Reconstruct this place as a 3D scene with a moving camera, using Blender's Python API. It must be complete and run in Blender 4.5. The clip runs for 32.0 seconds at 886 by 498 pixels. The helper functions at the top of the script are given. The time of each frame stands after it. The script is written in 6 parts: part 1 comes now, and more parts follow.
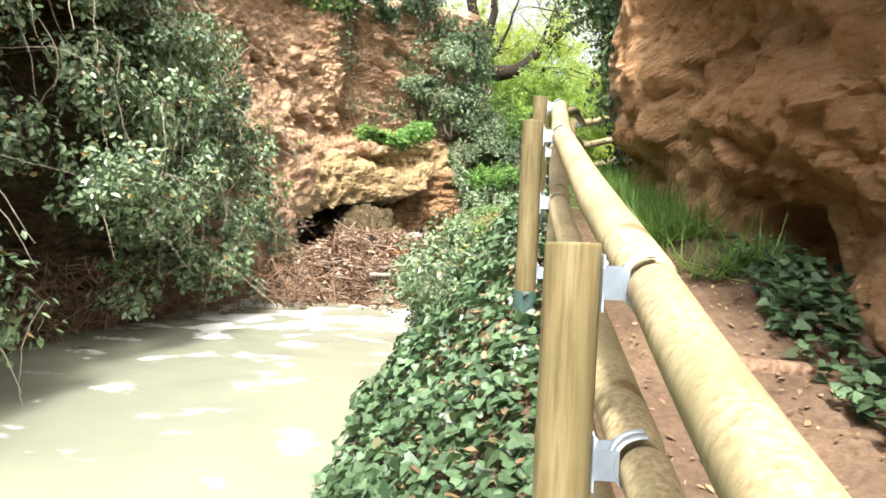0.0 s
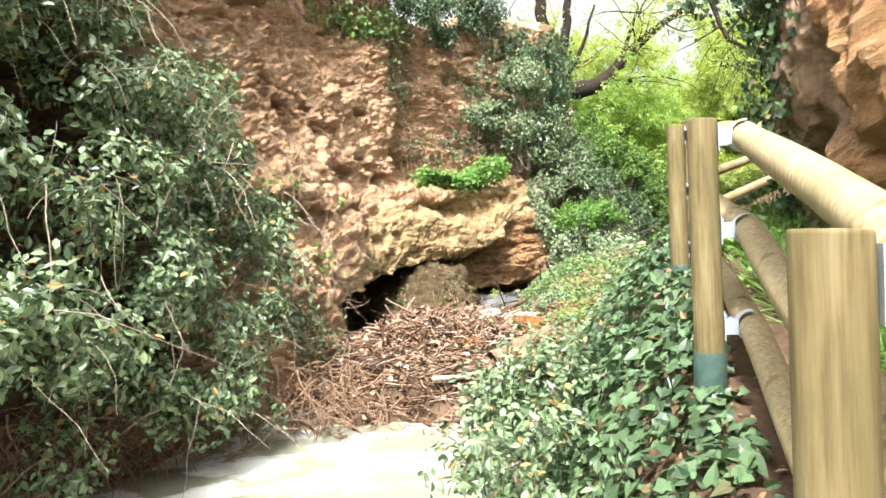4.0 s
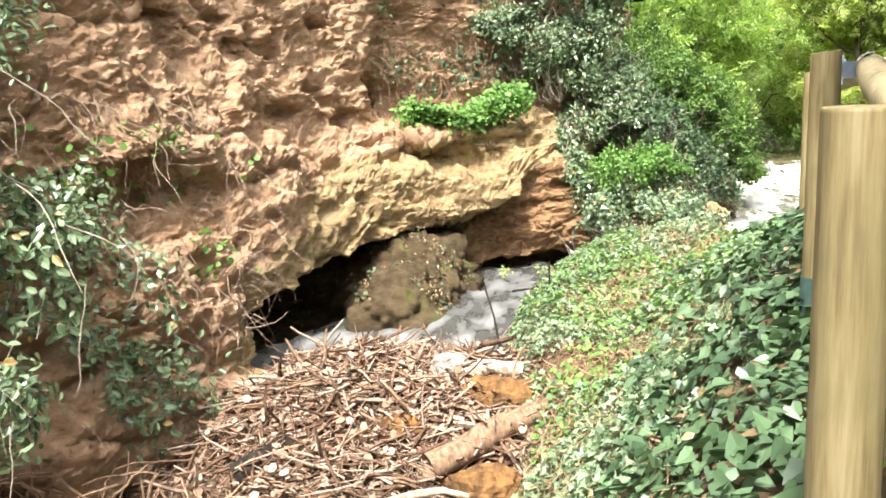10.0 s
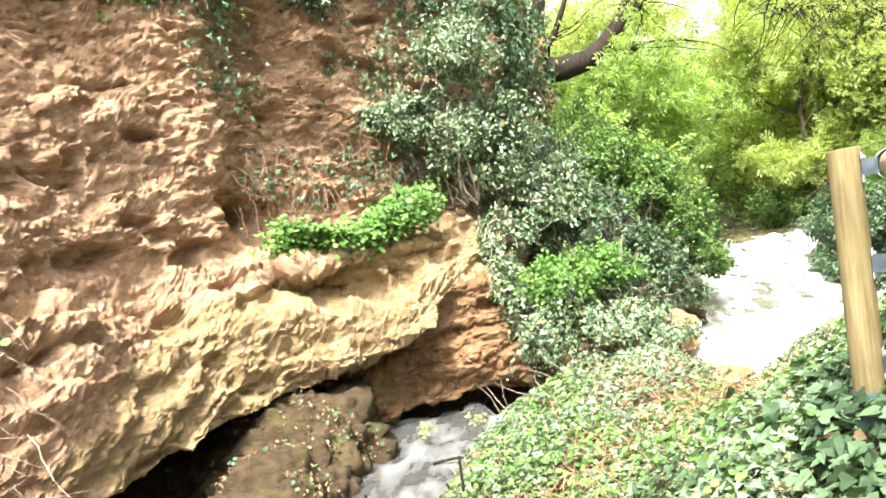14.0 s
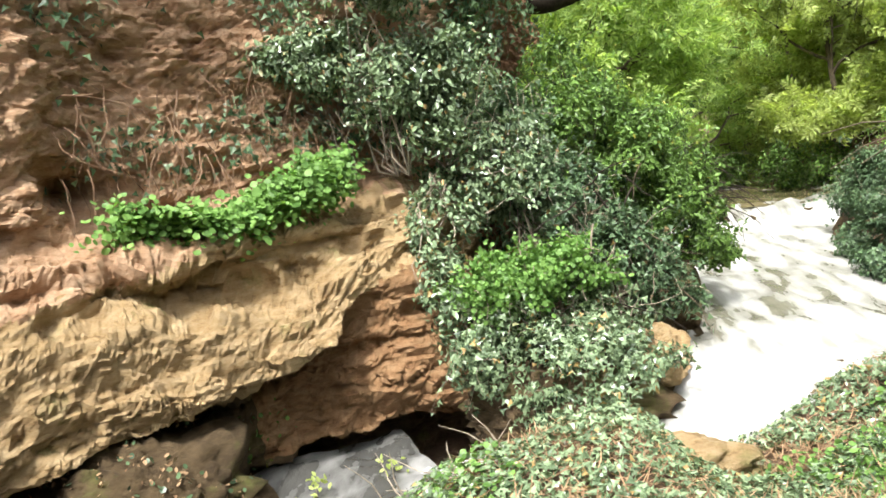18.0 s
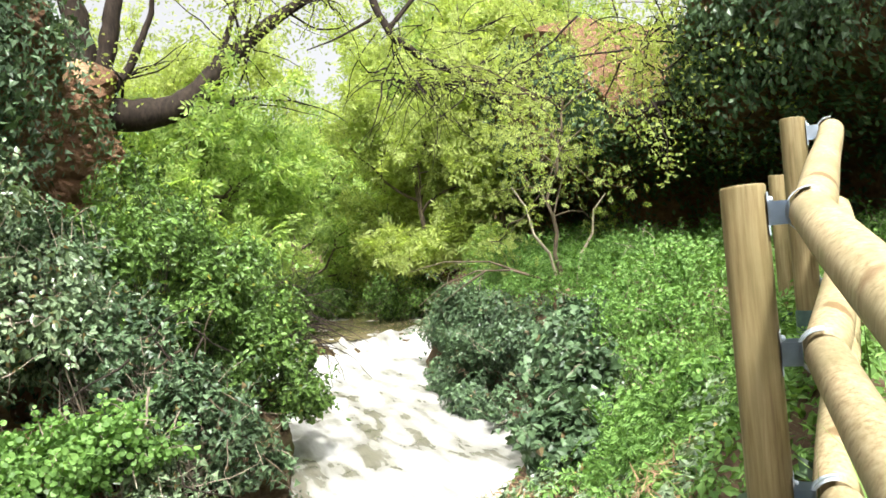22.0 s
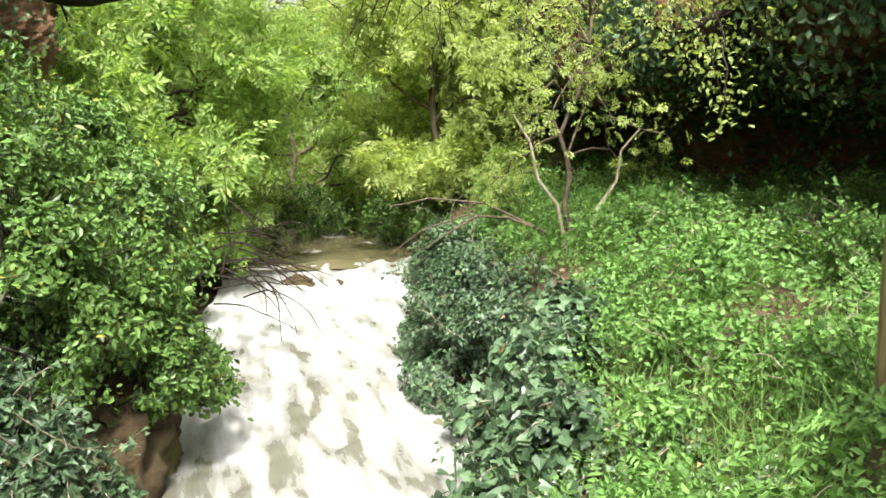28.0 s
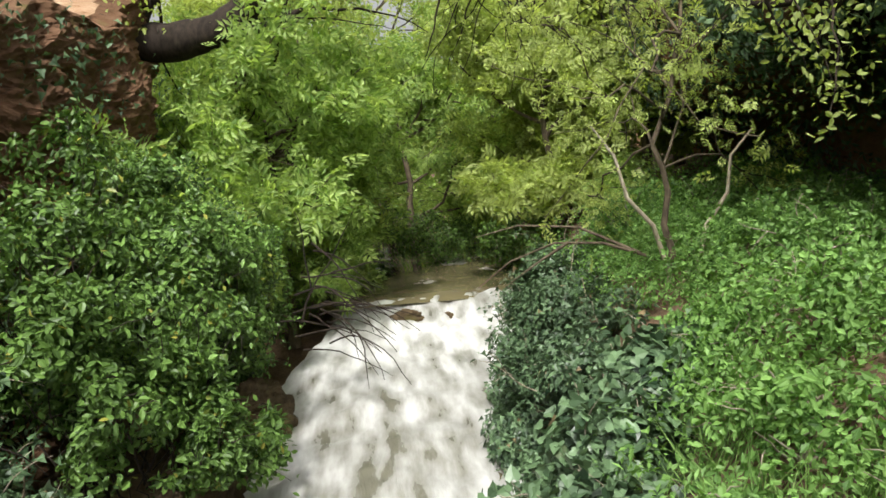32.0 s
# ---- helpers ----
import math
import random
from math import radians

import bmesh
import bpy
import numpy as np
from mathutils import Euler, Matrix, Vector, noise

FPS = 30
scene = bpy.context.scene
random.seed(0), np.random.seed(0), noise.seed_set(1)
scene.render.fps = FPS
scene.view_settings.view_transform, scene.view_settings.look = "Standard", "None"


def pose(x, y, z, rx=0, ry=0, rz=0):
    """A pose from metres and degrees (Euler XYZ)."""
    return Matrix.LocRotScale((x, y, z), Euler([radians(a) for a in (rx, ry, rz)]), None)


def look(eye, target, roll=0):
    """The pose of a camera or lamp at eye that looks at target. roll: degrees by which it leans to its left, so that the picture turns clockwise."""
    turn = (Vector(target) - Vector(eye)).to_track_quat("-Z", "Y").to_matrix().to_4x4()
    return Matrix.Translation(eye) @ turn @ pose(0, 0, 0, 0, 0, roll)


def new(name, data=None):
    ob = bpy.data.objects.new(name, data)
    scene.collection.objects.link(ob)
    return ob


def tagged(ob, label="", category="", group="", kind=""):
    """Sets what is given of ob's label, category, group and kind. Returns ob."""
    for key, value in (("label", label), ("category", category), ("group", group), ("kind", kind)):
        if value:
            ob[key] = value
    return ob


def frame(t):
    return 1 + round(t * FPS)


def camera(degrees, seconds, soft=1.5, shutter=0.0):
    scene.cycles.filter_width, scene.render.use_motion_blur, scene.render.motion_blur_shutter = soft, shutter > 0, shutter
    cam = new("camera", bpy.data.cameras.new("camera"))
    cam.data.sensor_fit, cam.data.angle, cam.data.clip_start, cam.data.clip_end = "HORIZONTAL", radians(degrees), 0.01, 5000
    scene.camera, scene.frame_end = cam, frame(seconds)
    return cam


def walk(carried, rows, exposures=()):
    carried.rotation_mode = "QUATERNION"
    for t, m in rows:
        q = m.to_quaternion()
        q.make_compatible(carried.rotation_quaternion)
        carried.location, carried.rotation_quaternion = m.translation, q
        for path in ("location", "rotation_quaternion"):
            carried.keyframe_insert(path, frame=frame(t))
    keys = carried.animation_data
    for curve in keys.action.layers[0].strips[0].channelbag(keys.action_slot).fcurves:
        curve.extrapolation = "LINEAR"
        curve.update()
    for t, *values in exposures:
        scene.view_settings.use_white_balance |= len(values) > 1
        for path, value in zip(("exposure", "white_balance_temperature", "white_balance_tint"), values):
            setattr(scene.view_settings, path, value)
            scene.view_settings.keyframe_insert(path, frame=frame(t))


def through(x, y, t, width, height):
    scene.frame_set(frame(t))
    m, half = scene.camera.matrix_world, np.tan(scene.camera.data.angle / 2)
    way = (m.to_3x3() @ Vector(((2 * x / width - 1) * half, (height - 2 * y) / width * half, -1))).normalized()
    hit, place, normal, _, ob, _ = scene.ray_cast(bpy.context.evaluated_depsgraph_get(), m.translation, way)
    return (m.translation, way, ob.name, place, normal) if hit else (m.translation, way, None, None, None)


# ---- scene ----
cam = camera(63.5, 32.0, soft=1.6)
EXPOSURES = [(0, 1.0), (1, 0.72), (2, 0.65), (5, 1.3), (9, 1.15), (11, 1.1), (12, 1.45), (13, 1.5), (15, 1.35), (18, 0.68), (19, 1.0), (20, 1.3), (21, 1.35), (22, 0.82), (23, 0.62), (24, 0.66), (27, 0.85), (28, 0.8), (29, 0.25), (30, 0.0), (32, 0.0)]
PATH = [
    (0, (0.365, -3.01, 1.081), (0.436, -1.016, 0.947), 2.3),
    (0.5, (0.48, -2.776, 1.102), (0.529, -0.789, 0.884), 1.5),
    (1, (0.505, -2.51, 1.149), (0.531, -0.522, 0.934), 1.2),
    (1.5, (0.498, -2.201, 1.237), (0.707, -0.215, 1.133), -0.3),
    (2, (0.496, -1.878, 1.328), (0.507, 0.118, 1.208), -2.1),
    (2.5, (0.46, -1.521, 1.412), (0.268, 0.469, 1.363), -0.5),
    (4.5, (0.55, 0.112, 1.618), (0.387, 2.105, 1.557), -2.9),
    (5, (0.613, 0.387, 1.709), (0.43, 2.378, 1.668), -2.3),
    (5.5, (0.646, 0.695, 1.733), (0.467, 2.686, 1.68), -2.2),
    (6, (0.65, 1.044, 1.74), (0.644, 3.043, 1.784), -2.3),
    (6.5, (0.71, 1.38, 1.912), (0.744, 3.377, 2.032), -5.1),
    (7, (0.794, 1.793, 2.004), (0.819, 3.782, 2.208), -2.6),
    (7.5, (0.875, 2.144, 2.013), (0.868, 4.134, 2.217), -0.7),
    (8, (0.922, 2.424, 2.144), (0.868, 4.421, 2.23), -3.1),
    (8.5, (0.991, 2.704, 2.201), (0.846, 4.698, 2.24), -2.1),
    (9, (1.077, 2.967, 2.157), (0.899, 4.959, 2.206), -6.3),
    (9.5, (1.151, 3.146, 2.126), (0.857, 5.111, 1.899), -6.1),
    (10, (1.179, 3.263, 2.111), (0.83, 5.209, 1.811), -2.1),
    (10.5, (1.193, 3.343, 2.14), (0.932, 5.293, 1.782), -4.0),
    (11, (1.23, 3.498, 2.193), (0.988, 5.455, 1.856), -4.5),
    (11.5, (1.261, 3.769, 2.151), (1.008, 5.736, 1.895), -4.0),
    (12, (1.296, 4.077, 2.19), (1.067, 6.06, 2.072), -6.9),
    (12.5, (1.365, 4.41, 2.367), (1.132, 6.395, 2.292), -7.3),
    (13, (1.397, 4.81, 2.326), (1.06, 6.78, 2.26), -6.3),
    (13.5, (1.445, 5.203, 2.321), (1.136, 7.179, 2.28), -9.1),
    (14, (1.538, 5.572, 2.36), (1.316, 7.559, 2.303), -7.4),
    (14.5, (1.635, 5.93, 2.413), (1.431, 7.919, 2.346), -2.3),
    (15, (1.72, 6.227, 2.471), (1.531, 8.218, 2.462), -6.2),
    (15.5, (1.774, 6.452, 2.49), (1.644, 8.444, 2.374), -7.7),
    (17.5, (2.166, 7.477, 2.713), (2.105, 9.475, 2.635), -5.5),
    (18, (2.168, 7.696, 2.663), (1.909, 9.665, 2.43), -6.4),
    (18.5, (2.148, 7.767, 2.622), (1.879, 9.691, 2.144), -7.9),
    (19, (2.161, 7.79, 2.598), (1.897, 9.693, 2.042), -8.3),
    (19.5, (2.252, 7.827, 2.577), (2.174, 9.763, 2.082), -9.1),
    (20, (2.329, 7.881, 2.585), (2.543, 9.838, 2.23), -8.3),
    (20.5, (2.409, 7.981, 2.637), (2.794, 9.925, 2.364), -9.4),
    (21, (2.56, 8.179, 2.725), (3.121, 10.098, 2.678), -6.7),
    (21.5, (2.654, 8.373, 2.765), (3.285, 10.27, 2.804), -8.0),
    (22, (2.717, 8.515, 2.775), (3.479, 10.364, 2.776), -5.3),
    (22.5, (2.838, 8.659, 2.764), (3.722, 10.453, 2.756), -6.2),
    (23, (2.985, 8.805, 2.835), (3.84, 10.612, 2.831), -6.0),
    (23.5, (3.105, 8.979, 2.809), (3.917, 10.807, 2.814), -4.3),
    (24, (3.305, 9.211, 2.913), (4.304, 10.943, 2.935), -8.2),
    (24.5, (3.552, 9.445, 2.989), (4.58, 11.16, 3.057), -7.5),
    (26.5, (4.027, 9.945, 3.172), (4.905, 11.742, 3.175), -2.3),
    (27, (4.027, 9.964, 3.179), (4.891, 11.765, 3.073), -3.2),
    (27.5, (4.079, 9.975, 3.188), (4.881, 11.795, 2.983), -1.0),
    (28, (4.136, 10.050, 3.168), (4.752, 11.932, 2.885), -1.1),
    (28.5, (4.233, 10.051, 3.192), (4.597, 11.999, 2.916), -2.3),
    (29, (4.289, 10.085, 3.204), (4.593, 12.035, 2.880), -4.1),
    (29.5, (4.377, 10.144, 3.161), (4.609, 12.115, 2.914), -4.5),
    (30, (4.466, 10.229, 3.140), (4.745, 12.192, 2.885), -5.2),
    (30.5, (4.612, 10.316, 3.150), (4.835, 12.293, 2.947), -4.9),
    (31, (4.779, 10.387, 3.186), (4.937, 12.365, 2.934), -4.9),
    (31.5, (4.904, 10.516, 3.230), (5.078, 12.495, 2.995), -3.5),
    (32, (5.029, 10.592, 3.242), (5.219, 12.571, 3.023), -6.4),
]
walk(cam, [(t, look(eye, target, roll)) for t, eye, target, roll in PATH], EXPOSURES)

# ---- world and sun ----
SUN_AZ, SUN_EL = radians(192.0), radians(57.0)  # azimuth from +y towards +x
world = bpy.data.worlds.new("world")
scene.world = world
world.use_nodes = True
wn, wl = world.node_tree.nodes, world.node_tree.links
sky = wn.new("ShaderNodeTexSky")
sky.sky_type, sky.sun_disc = "NISHITA", False
sky.sun_elevation, sky.sun_rotation = SUN_EL, SUN_AZ
sky.air_density, sky.dust_density, sky.ozone_density = 0.8, 8.0, 1.0
wn["Background"].inputs["Strength"].default_value = 0.165
haze = wn.new("ShaderNodeHueSaturation")
haze.inputs["Saturation"].default_value, haze.inputs["Value"].default_value = 0.1, 1.3
wl.new(sky.outputs["Color"], haze.inputs["Color"])
wl.new(haze.outputs["Color"], wn["Background"].inputs["Color"])
sun = new("sun", bpy.data.lights.new("sun", "SUN"))
sun.data.energy, sun.data.angle, sun.data.color = 4.8, radians(5.0), (1.0, 0.97, 0.93)
sd = Vector((math.sin(SUN_AZ) * math.cos(SUN_EL), math.cos(SUN_AZ) * math.cos(SUN_EL), math.sin(SUN_EL)))
sun.matrix_world = look(sd * 60, (0, 0, 0))

# ---- number helpers ----
RNG = np.random.default_rng(7)


def smooth(a, b, x):
    t = np.clip((np.asarray(x, float) - a) / (b - a), 0, 1)
    return t * t * (3 - 2 * t)


def bump1(x, c, w):
    return np.exp(-(((np.asarray(x, float) - c) / w) ** 2))


def _hash(i, j, k, seed):
    h = (i * 374761393 + j * 668265263 + k * 2147483647 + seed * 974634777) & 0xFFFFFFFF
    h = ((h ^ (h >> 13)) * 1274126177) & 0xFFFFFFFF
    h = ((h ^ (h >> 16)) * 2246822519) & 0xFFFFFFFF
    return ((h ^ (h >> 15)) & 0xFFFF) / 32767.5 - 1.0


def vnoise(p, seed=0):
    """Smooth value noise in -1..1 at the points p (n, 3)."""
    q = np.floor(p)
    f = p - q
    f = f * f * f * (f * (f * 6 - 15) + 10)
    i, j, k = (q[..., n].astype(np.int64) for n in range(3))
    fx, fy, fz = f[..., 0], f[..., 1], f[..., 2]
    out = 0
    for a in (0, 1):
        for b in (0, 1):
            for c in (0, 1):
                w = (fx if a else 1 - fx) * (fy if b else 1 - fy) * (fz if c else 1 - fz)
                out = out + w * _hash(i + a, j + b, k + c, seed)
    return out


def fbm(p, octaves=4, seed=0, gain=0.5, ridge=False):
    out, amp = 0, 1.0
    for o in range(octaves):
        n = vnoise(p * 2.03**o + 11.7 * o, seed + o)
        out = out + amp * (1 - 2 * np.abs(n) if ridge else n)
        amp *= gain
    return out


def cells(p, seed=0):
    """Cell noise at the points p: nearest and second nearest distance, a value -1..1 for each cell, and the height over its middle."""
    q = np.floor(p).astype(np.int64)
    f1, f2, val, up = np.full(len(p), 9.0), np.full(len(p), 9.0), np.zeros(len(p)), np.zeros(len(p))
    for a in (-1, 0, 1):
        for b in (-1, 0, 1):
            for c in (-1, 0, 1):
                i, j, k = q[:, 0] + a, q[:, 1] + b, q[:, 2] + c
                at = np.stack([i + 0.5 + 0.45 * _hash(i, j, k, seed + 1), j + 0.5 + 0.45 * _hash(i, j, k, seed + 2), k + 0.5 + 0.45 * _hash(i, j, k, seed + 3)], 1)
                d = np.linalg.norm(p - at, axis=1)
                near = d < f1
                f2 = np.where(near, f1, np.minimum(f2, d))
                val = np.where(near, _hash(i, j, k, seed + 4), val)
                up = np.where(near, p[:, 2] - at[:, 2], up)
                f1 = np.where(near, d, f1)
    return f1, f2, val, up


def unit(v):
    return v / np.maximum(np.linalg.norm(v, axis=-1, keepdims=True), 1e-9)


def xyz(x, y, z):
    return np.stack(np.broadcast_arrays(np.asarray(x, float), np.asarray(y, float), np.asarray(z, float)), -1)


# ---- mesh helpers ----
def raw_mesh(name, verts, faces, smooth_shade=False):
    """A mesh from arrays; faces (m, 3) or (m, 4)."""
    verts, faces = np.asarray(verts, np.float32), np.asarray(faces, np.int32)
    me = bpy.data.meshes.new(name)
    m, k = faces.shape
    me.vertices.add(len(verts))
    me.vertices.foreach_set("co", verts.ravel())
    me.loops.add(m * k)
    me.loops.foreach_set("vertex_index", faces.ravel())
    me.polygons.add(m)
    me.polygons.foreach_set("loop_start", np.arange(0, m * k, k, dtype=np.int32))
    me.polygons.foreach_set("use_smooth", np.full(m, smooth_shade))
    me.update(calc_edges=True)
    return me


def part(name, data, material, parent=None, label=""):
    """One mesh object, from a bmesh or a mesh, under a thing or part."""
    if isinstance(data, bmesh.types.BMesh):
        me = bpy.data.meshes.new(name)
        data.to_mesh(me)
        data.free()
    else:
        me = data
    if material and not me.materials:
        me.materials.append(material)
    ob = new(name, me)
    if parent:
        ob.parent = parent
    return tagged(ob, label)


def thing(name, label, category, at=(0, 0, 0), group="", kind=""):
    ob = new(name)
    ob.location = at
    ob.empty_display_size = 0.2
    bpy.context.view_layer.update()
    return tagged(ob, label, category, group, kind)


def held(ob):
    """Keep a child built in world coordinates where it is."""
    ob.matrix_parent_inverse = Matrix.Translation(-ob.parent.location) if ob.parent.parent is None else Matrix.Identity(4)
    return ob


def grid_faces(nu, nv):
    a = (np.arange(nu - 1)[:, None] * nv + np.arange(nv - 1)[None]).ravel()
    return np.stack([a, a + nv, a + nv + 1, a + 1], 1)


def grid_normals(P):
    du, dv = np.gradient(P, axis=0), np.gradient(P, axis=1)
    return unit(np.cross(du, dv))


def tubes(paths, radii, sides=5):
    """Tubes round polylines: paths (n, m, 3), radii (n, m). Returns vertices and quads."""
    paths, radii = np.asarray(paths, float), np.asarray(radii, float)
    n, m, _ = paths.shape
    tan = unit(np.gradient(paths, axis=1))
    mean = unit(paths[:, -1] - paths[:, 0] + 1e-6)
    ref = np.where(np.abs(mean[:, 2:3]) > 0.85, np.array([[1.0, 0.1, 0]]), np.array([[0.05, 0.1, 1.0]]))[:, None]
    side = unit(np.cross(tan, np.broadcast_to(ref, tan.shape)))
    other = np.cross(side, tan)
    ang = np.arange(sides) * 2 * np.pi / sides
    ring = side[:, :, None] * np.cos(ang)[None, None, :, None] + other[:, :, None] * np.sin(ang)[None, None, :, None]
    V = paths[:, :, None] + ring * radii[:, :, None, None]
    base = (np.arange(n) * m * sides)[:, None, None]
    r = (np.arange(m - 1) * sides)[None, :, None]
    s = np.arange(sides)[None, None]
    s2 = (s + 1) % sides
    F = np.stack(np.broadcast_arrays(base + r + s, base + r + s2, base + r + sides + s2, base + r + sides + s), -1)
    return V.reshape(-1, 3), F.reshape(-1, 4)


LEAF = {  # outlines in leaf widths and lengths: across, along, lift
    "oval": ([(0, 0, 0), (0.26, 0.35, 0.07), (0.2, 0.72, 0.05), (0, 1, -0.06), (-0.2, 0.72, 0.05), (-0.26, 0.35, 0.07)], [(0, 1, 2), (0, 2, 3), (0, 3, 4), (0, 4, 5)]),
    "ivy": ([(0, 0.05, 0), (0.5, 0.0, 0.05), (0.24, 0.42, 0.06), (0, 1, -0.08), (-0.24, 0.42, 0.06), (-0.5, 0.0, 0.05)], [(0, 1, 2), (0, 2, 3), (0, 3, 4), (0, 4, 5)]),
    "small": ([(0, 0, 0), (0.3, 0.5, 0.08), (0, 1, -0.05), (-0.3, 0.5, 0.08)], [(0, 1, 2), (0, 2, 3)]),
    "round": ([(0, 0, 0), (0.45, 0.25, 0.06), (0.42, 0.75, 0.04), (0, 0.95, 0), (-0.42, 0.75, 0.04), (-0.45, 0.25, 0.06)], [(0, 1, 2), (0, 2, 3), (0, 3, 4), (0, 4, 5)]),
    "ivy5": ([(0, 0.3, -0.04), (0, 0.06, 0.0), (0.26, -0.1, 0.03), (0.5, 0.16, 0.06), (0.34, 0.5, 0.03), (0, 1, -0.08), (-0.34, 0.5, 0.03), (-0.5, 0.16, 0.06), (-0.26, -0.1, 0.03)], [(0, 1, 2), (0, 2, 3), (0, 3, 4), (0, 4, 5), (0, 5, 6), (0, 6, 7), (0, 7, 8), (0, 8, 1)]),
    "spray": ([c for k, (u, w) in enumerate([(0.1, 1), (0.1, -1), (0.36, 1), (0.36, -1), (0.62, 1), (0.62, -1)]) for c in [(0, u, 0), (w * 0.17, u + 0.2, 0.03), (w * 0.4, u + 0.24, -0.04), (w * 0.24, u + 0.04, 0.03)]] + [(0, 0.7, 0), (0.1, 0.88, 0.03), (0, 1.12, -0.06), (-0.1, 0.88, 0.03)],
              [f for k in range(7) for f in [(4 * k, 4 * k + 1, 4 * k + 2), (4 * k, 4 * k + 2, 4 * k + 3)]]),
    "fine": ([(0.011, 0, 0), (0.01, 0.5, 0.05), (0, 1, 0.22), (-0.01, 0.5, 0.05), (-0.011, 0, 0)], [(0, 1, 4), (1, 3, 4), (1, 2, 3)]),
    "blade": ([(0.03, 0, 0), (0.025, 0.5, 0.04), (0, 1, 0.18), (-0.025, 0.5, 0.04), (-0.03, 0, 0)], [(0, 1, 4), (1, 3, 4), (1, 2, 3)]),
}


def leaf_mesh(name, at, facing, size, shape="ivy", droop=0.5, wild=0.6, rng=RNG, along=None):
    """Many leaves as one mesh: each faces about its given direction and hangs a little."""
    at, facing = np.asarray(at, float), unit(np.asarray(facing, float))
    n = len(at)
    out = unit(facing + wild * rng.normal(size=(n, 3)))
    tip = rng.normal(size=(n, 3)) + np.array([0, 0, -droop * 2.2])
    if along is not None:
        tip = along + 0.35 * rng.normal(size=(n, 3))
    tip = unit(tip - (tip * out).sum(-1, keepdims=True) * out)
    across = np.cross(tip, out)
    size = np.broadcast_to(size, (n,)) * rng.uniform(0.6, 1.25, n)
    T, F = LEAF[shape]
    T = np.array(T)
    V = at[:, None] + size[:, None, None] * (T[None, :, :1] * across[:, None] + T[None, :, 1:2] * tip[:, None] + T[None, :, 2:] * out[:, None])
    F = np.array(F)[None] + (np.arange(n) * len(T))[:, None, None]
    return raw_mesh(name, V.reshape(-1, 3), F.reshape(-1, 3))


def wander(starts, ways, length, steps, sag=0.0, wobble=0.25, rng=RNG):
    """Crooked polylines (n, steps, 3) from starts along ways, sagging under their weight."""
    n = len(starts)
    d = unit(np.asarray(ways, float))
    P = [np.asarray(starts, float)]
    step = (np.broadcast_to(length, (n,)) / (steps - 1))[:, None]
    for _ in range(steps - 1):
        d = unit(d + wobble * rng.normal(size=(n, 3)) + np.array([0, 0, -sag]))
        P.append(P[-1] + d * step)
    return np.stack(P, 1)


# ---- materials ----
def material(name, rough=0.7, metal=0.0, spec=0.4):
    m = bpy.data.materials.new(name)
    m.use_nodes = True
    b = m.node_tree.nodes["Principled BSDF"]
    b.inputs["Roughness"].default_value, b.inputs["Metallic"].default_value = rough, metal
    b.inputs["Specular IOR Level"].default_value = spec
    return m, m.node_tree.nodes, m.node_tree.links, b


def tex(n, l, scale, detail=5, rough=0.6, stretch=(1, 1, 1), kind="ShaderNodeTexNoise"):
    co, mp, tx = n.new("ShaderNodeTexCoord"), n.new("ShaderNodeMapping"), n.new(kind)
    mp.inputs["Scale"].default_value = stretch
    tx.inputs["Scale"].default_value = scale
    if kind == "ShaderNodeTexNoise":
        tx.inputs["Detail"].default_value, tx.inputs["Roughness"].default_value = detail, rough
    l.new(co.outputs["Object"], mp.inputs["Vector"])
    l.new(mp.outputs["Vector"], tx.inputs["Vector"])
    return tx


def ramp(n, l, fac, stops):
    r = n.new("ShaderNodeValToRGB")
    e = r.color_ramp.elements
    while len(e) < len(stops):
        e.new(0.5)
    for el, (p, c) in zip(e, stops):
        el.position, el.color = p, (*c, 1) if len(c) == 3 else c
    l.new(fac, r.inputs["Fac"])
    return r


def mix(n, l, fac, a, b, how="MIX"):
    m = n.new("ShaderNodeMix")
    m.data_type, m.blend_type = "RGBA", how
    for socket, v in ((m.inputs["Factor"], fac), (m.inputs["A"], a), (m.inputs["B"], b)):
        if isinstance(v, (int, float)):
            socket.default_value = v
        elif isinstance(v, tuple):
            socket.default_value = (*v, 1)
        else:
            l.new(v, socket)
    return m.outputs["Result"]


def relief(n, l, b, height, strength, distance):
    bp = n.new("ShaderNodeBump")
    bp.inputs["Strength"].default_value, bp.inputs["Distance"].default_value = strength, distance
    l.new(height, bp.inputs["Height"])
    l.new(bp.outputs["Normal"], b.inputs["Normal"])


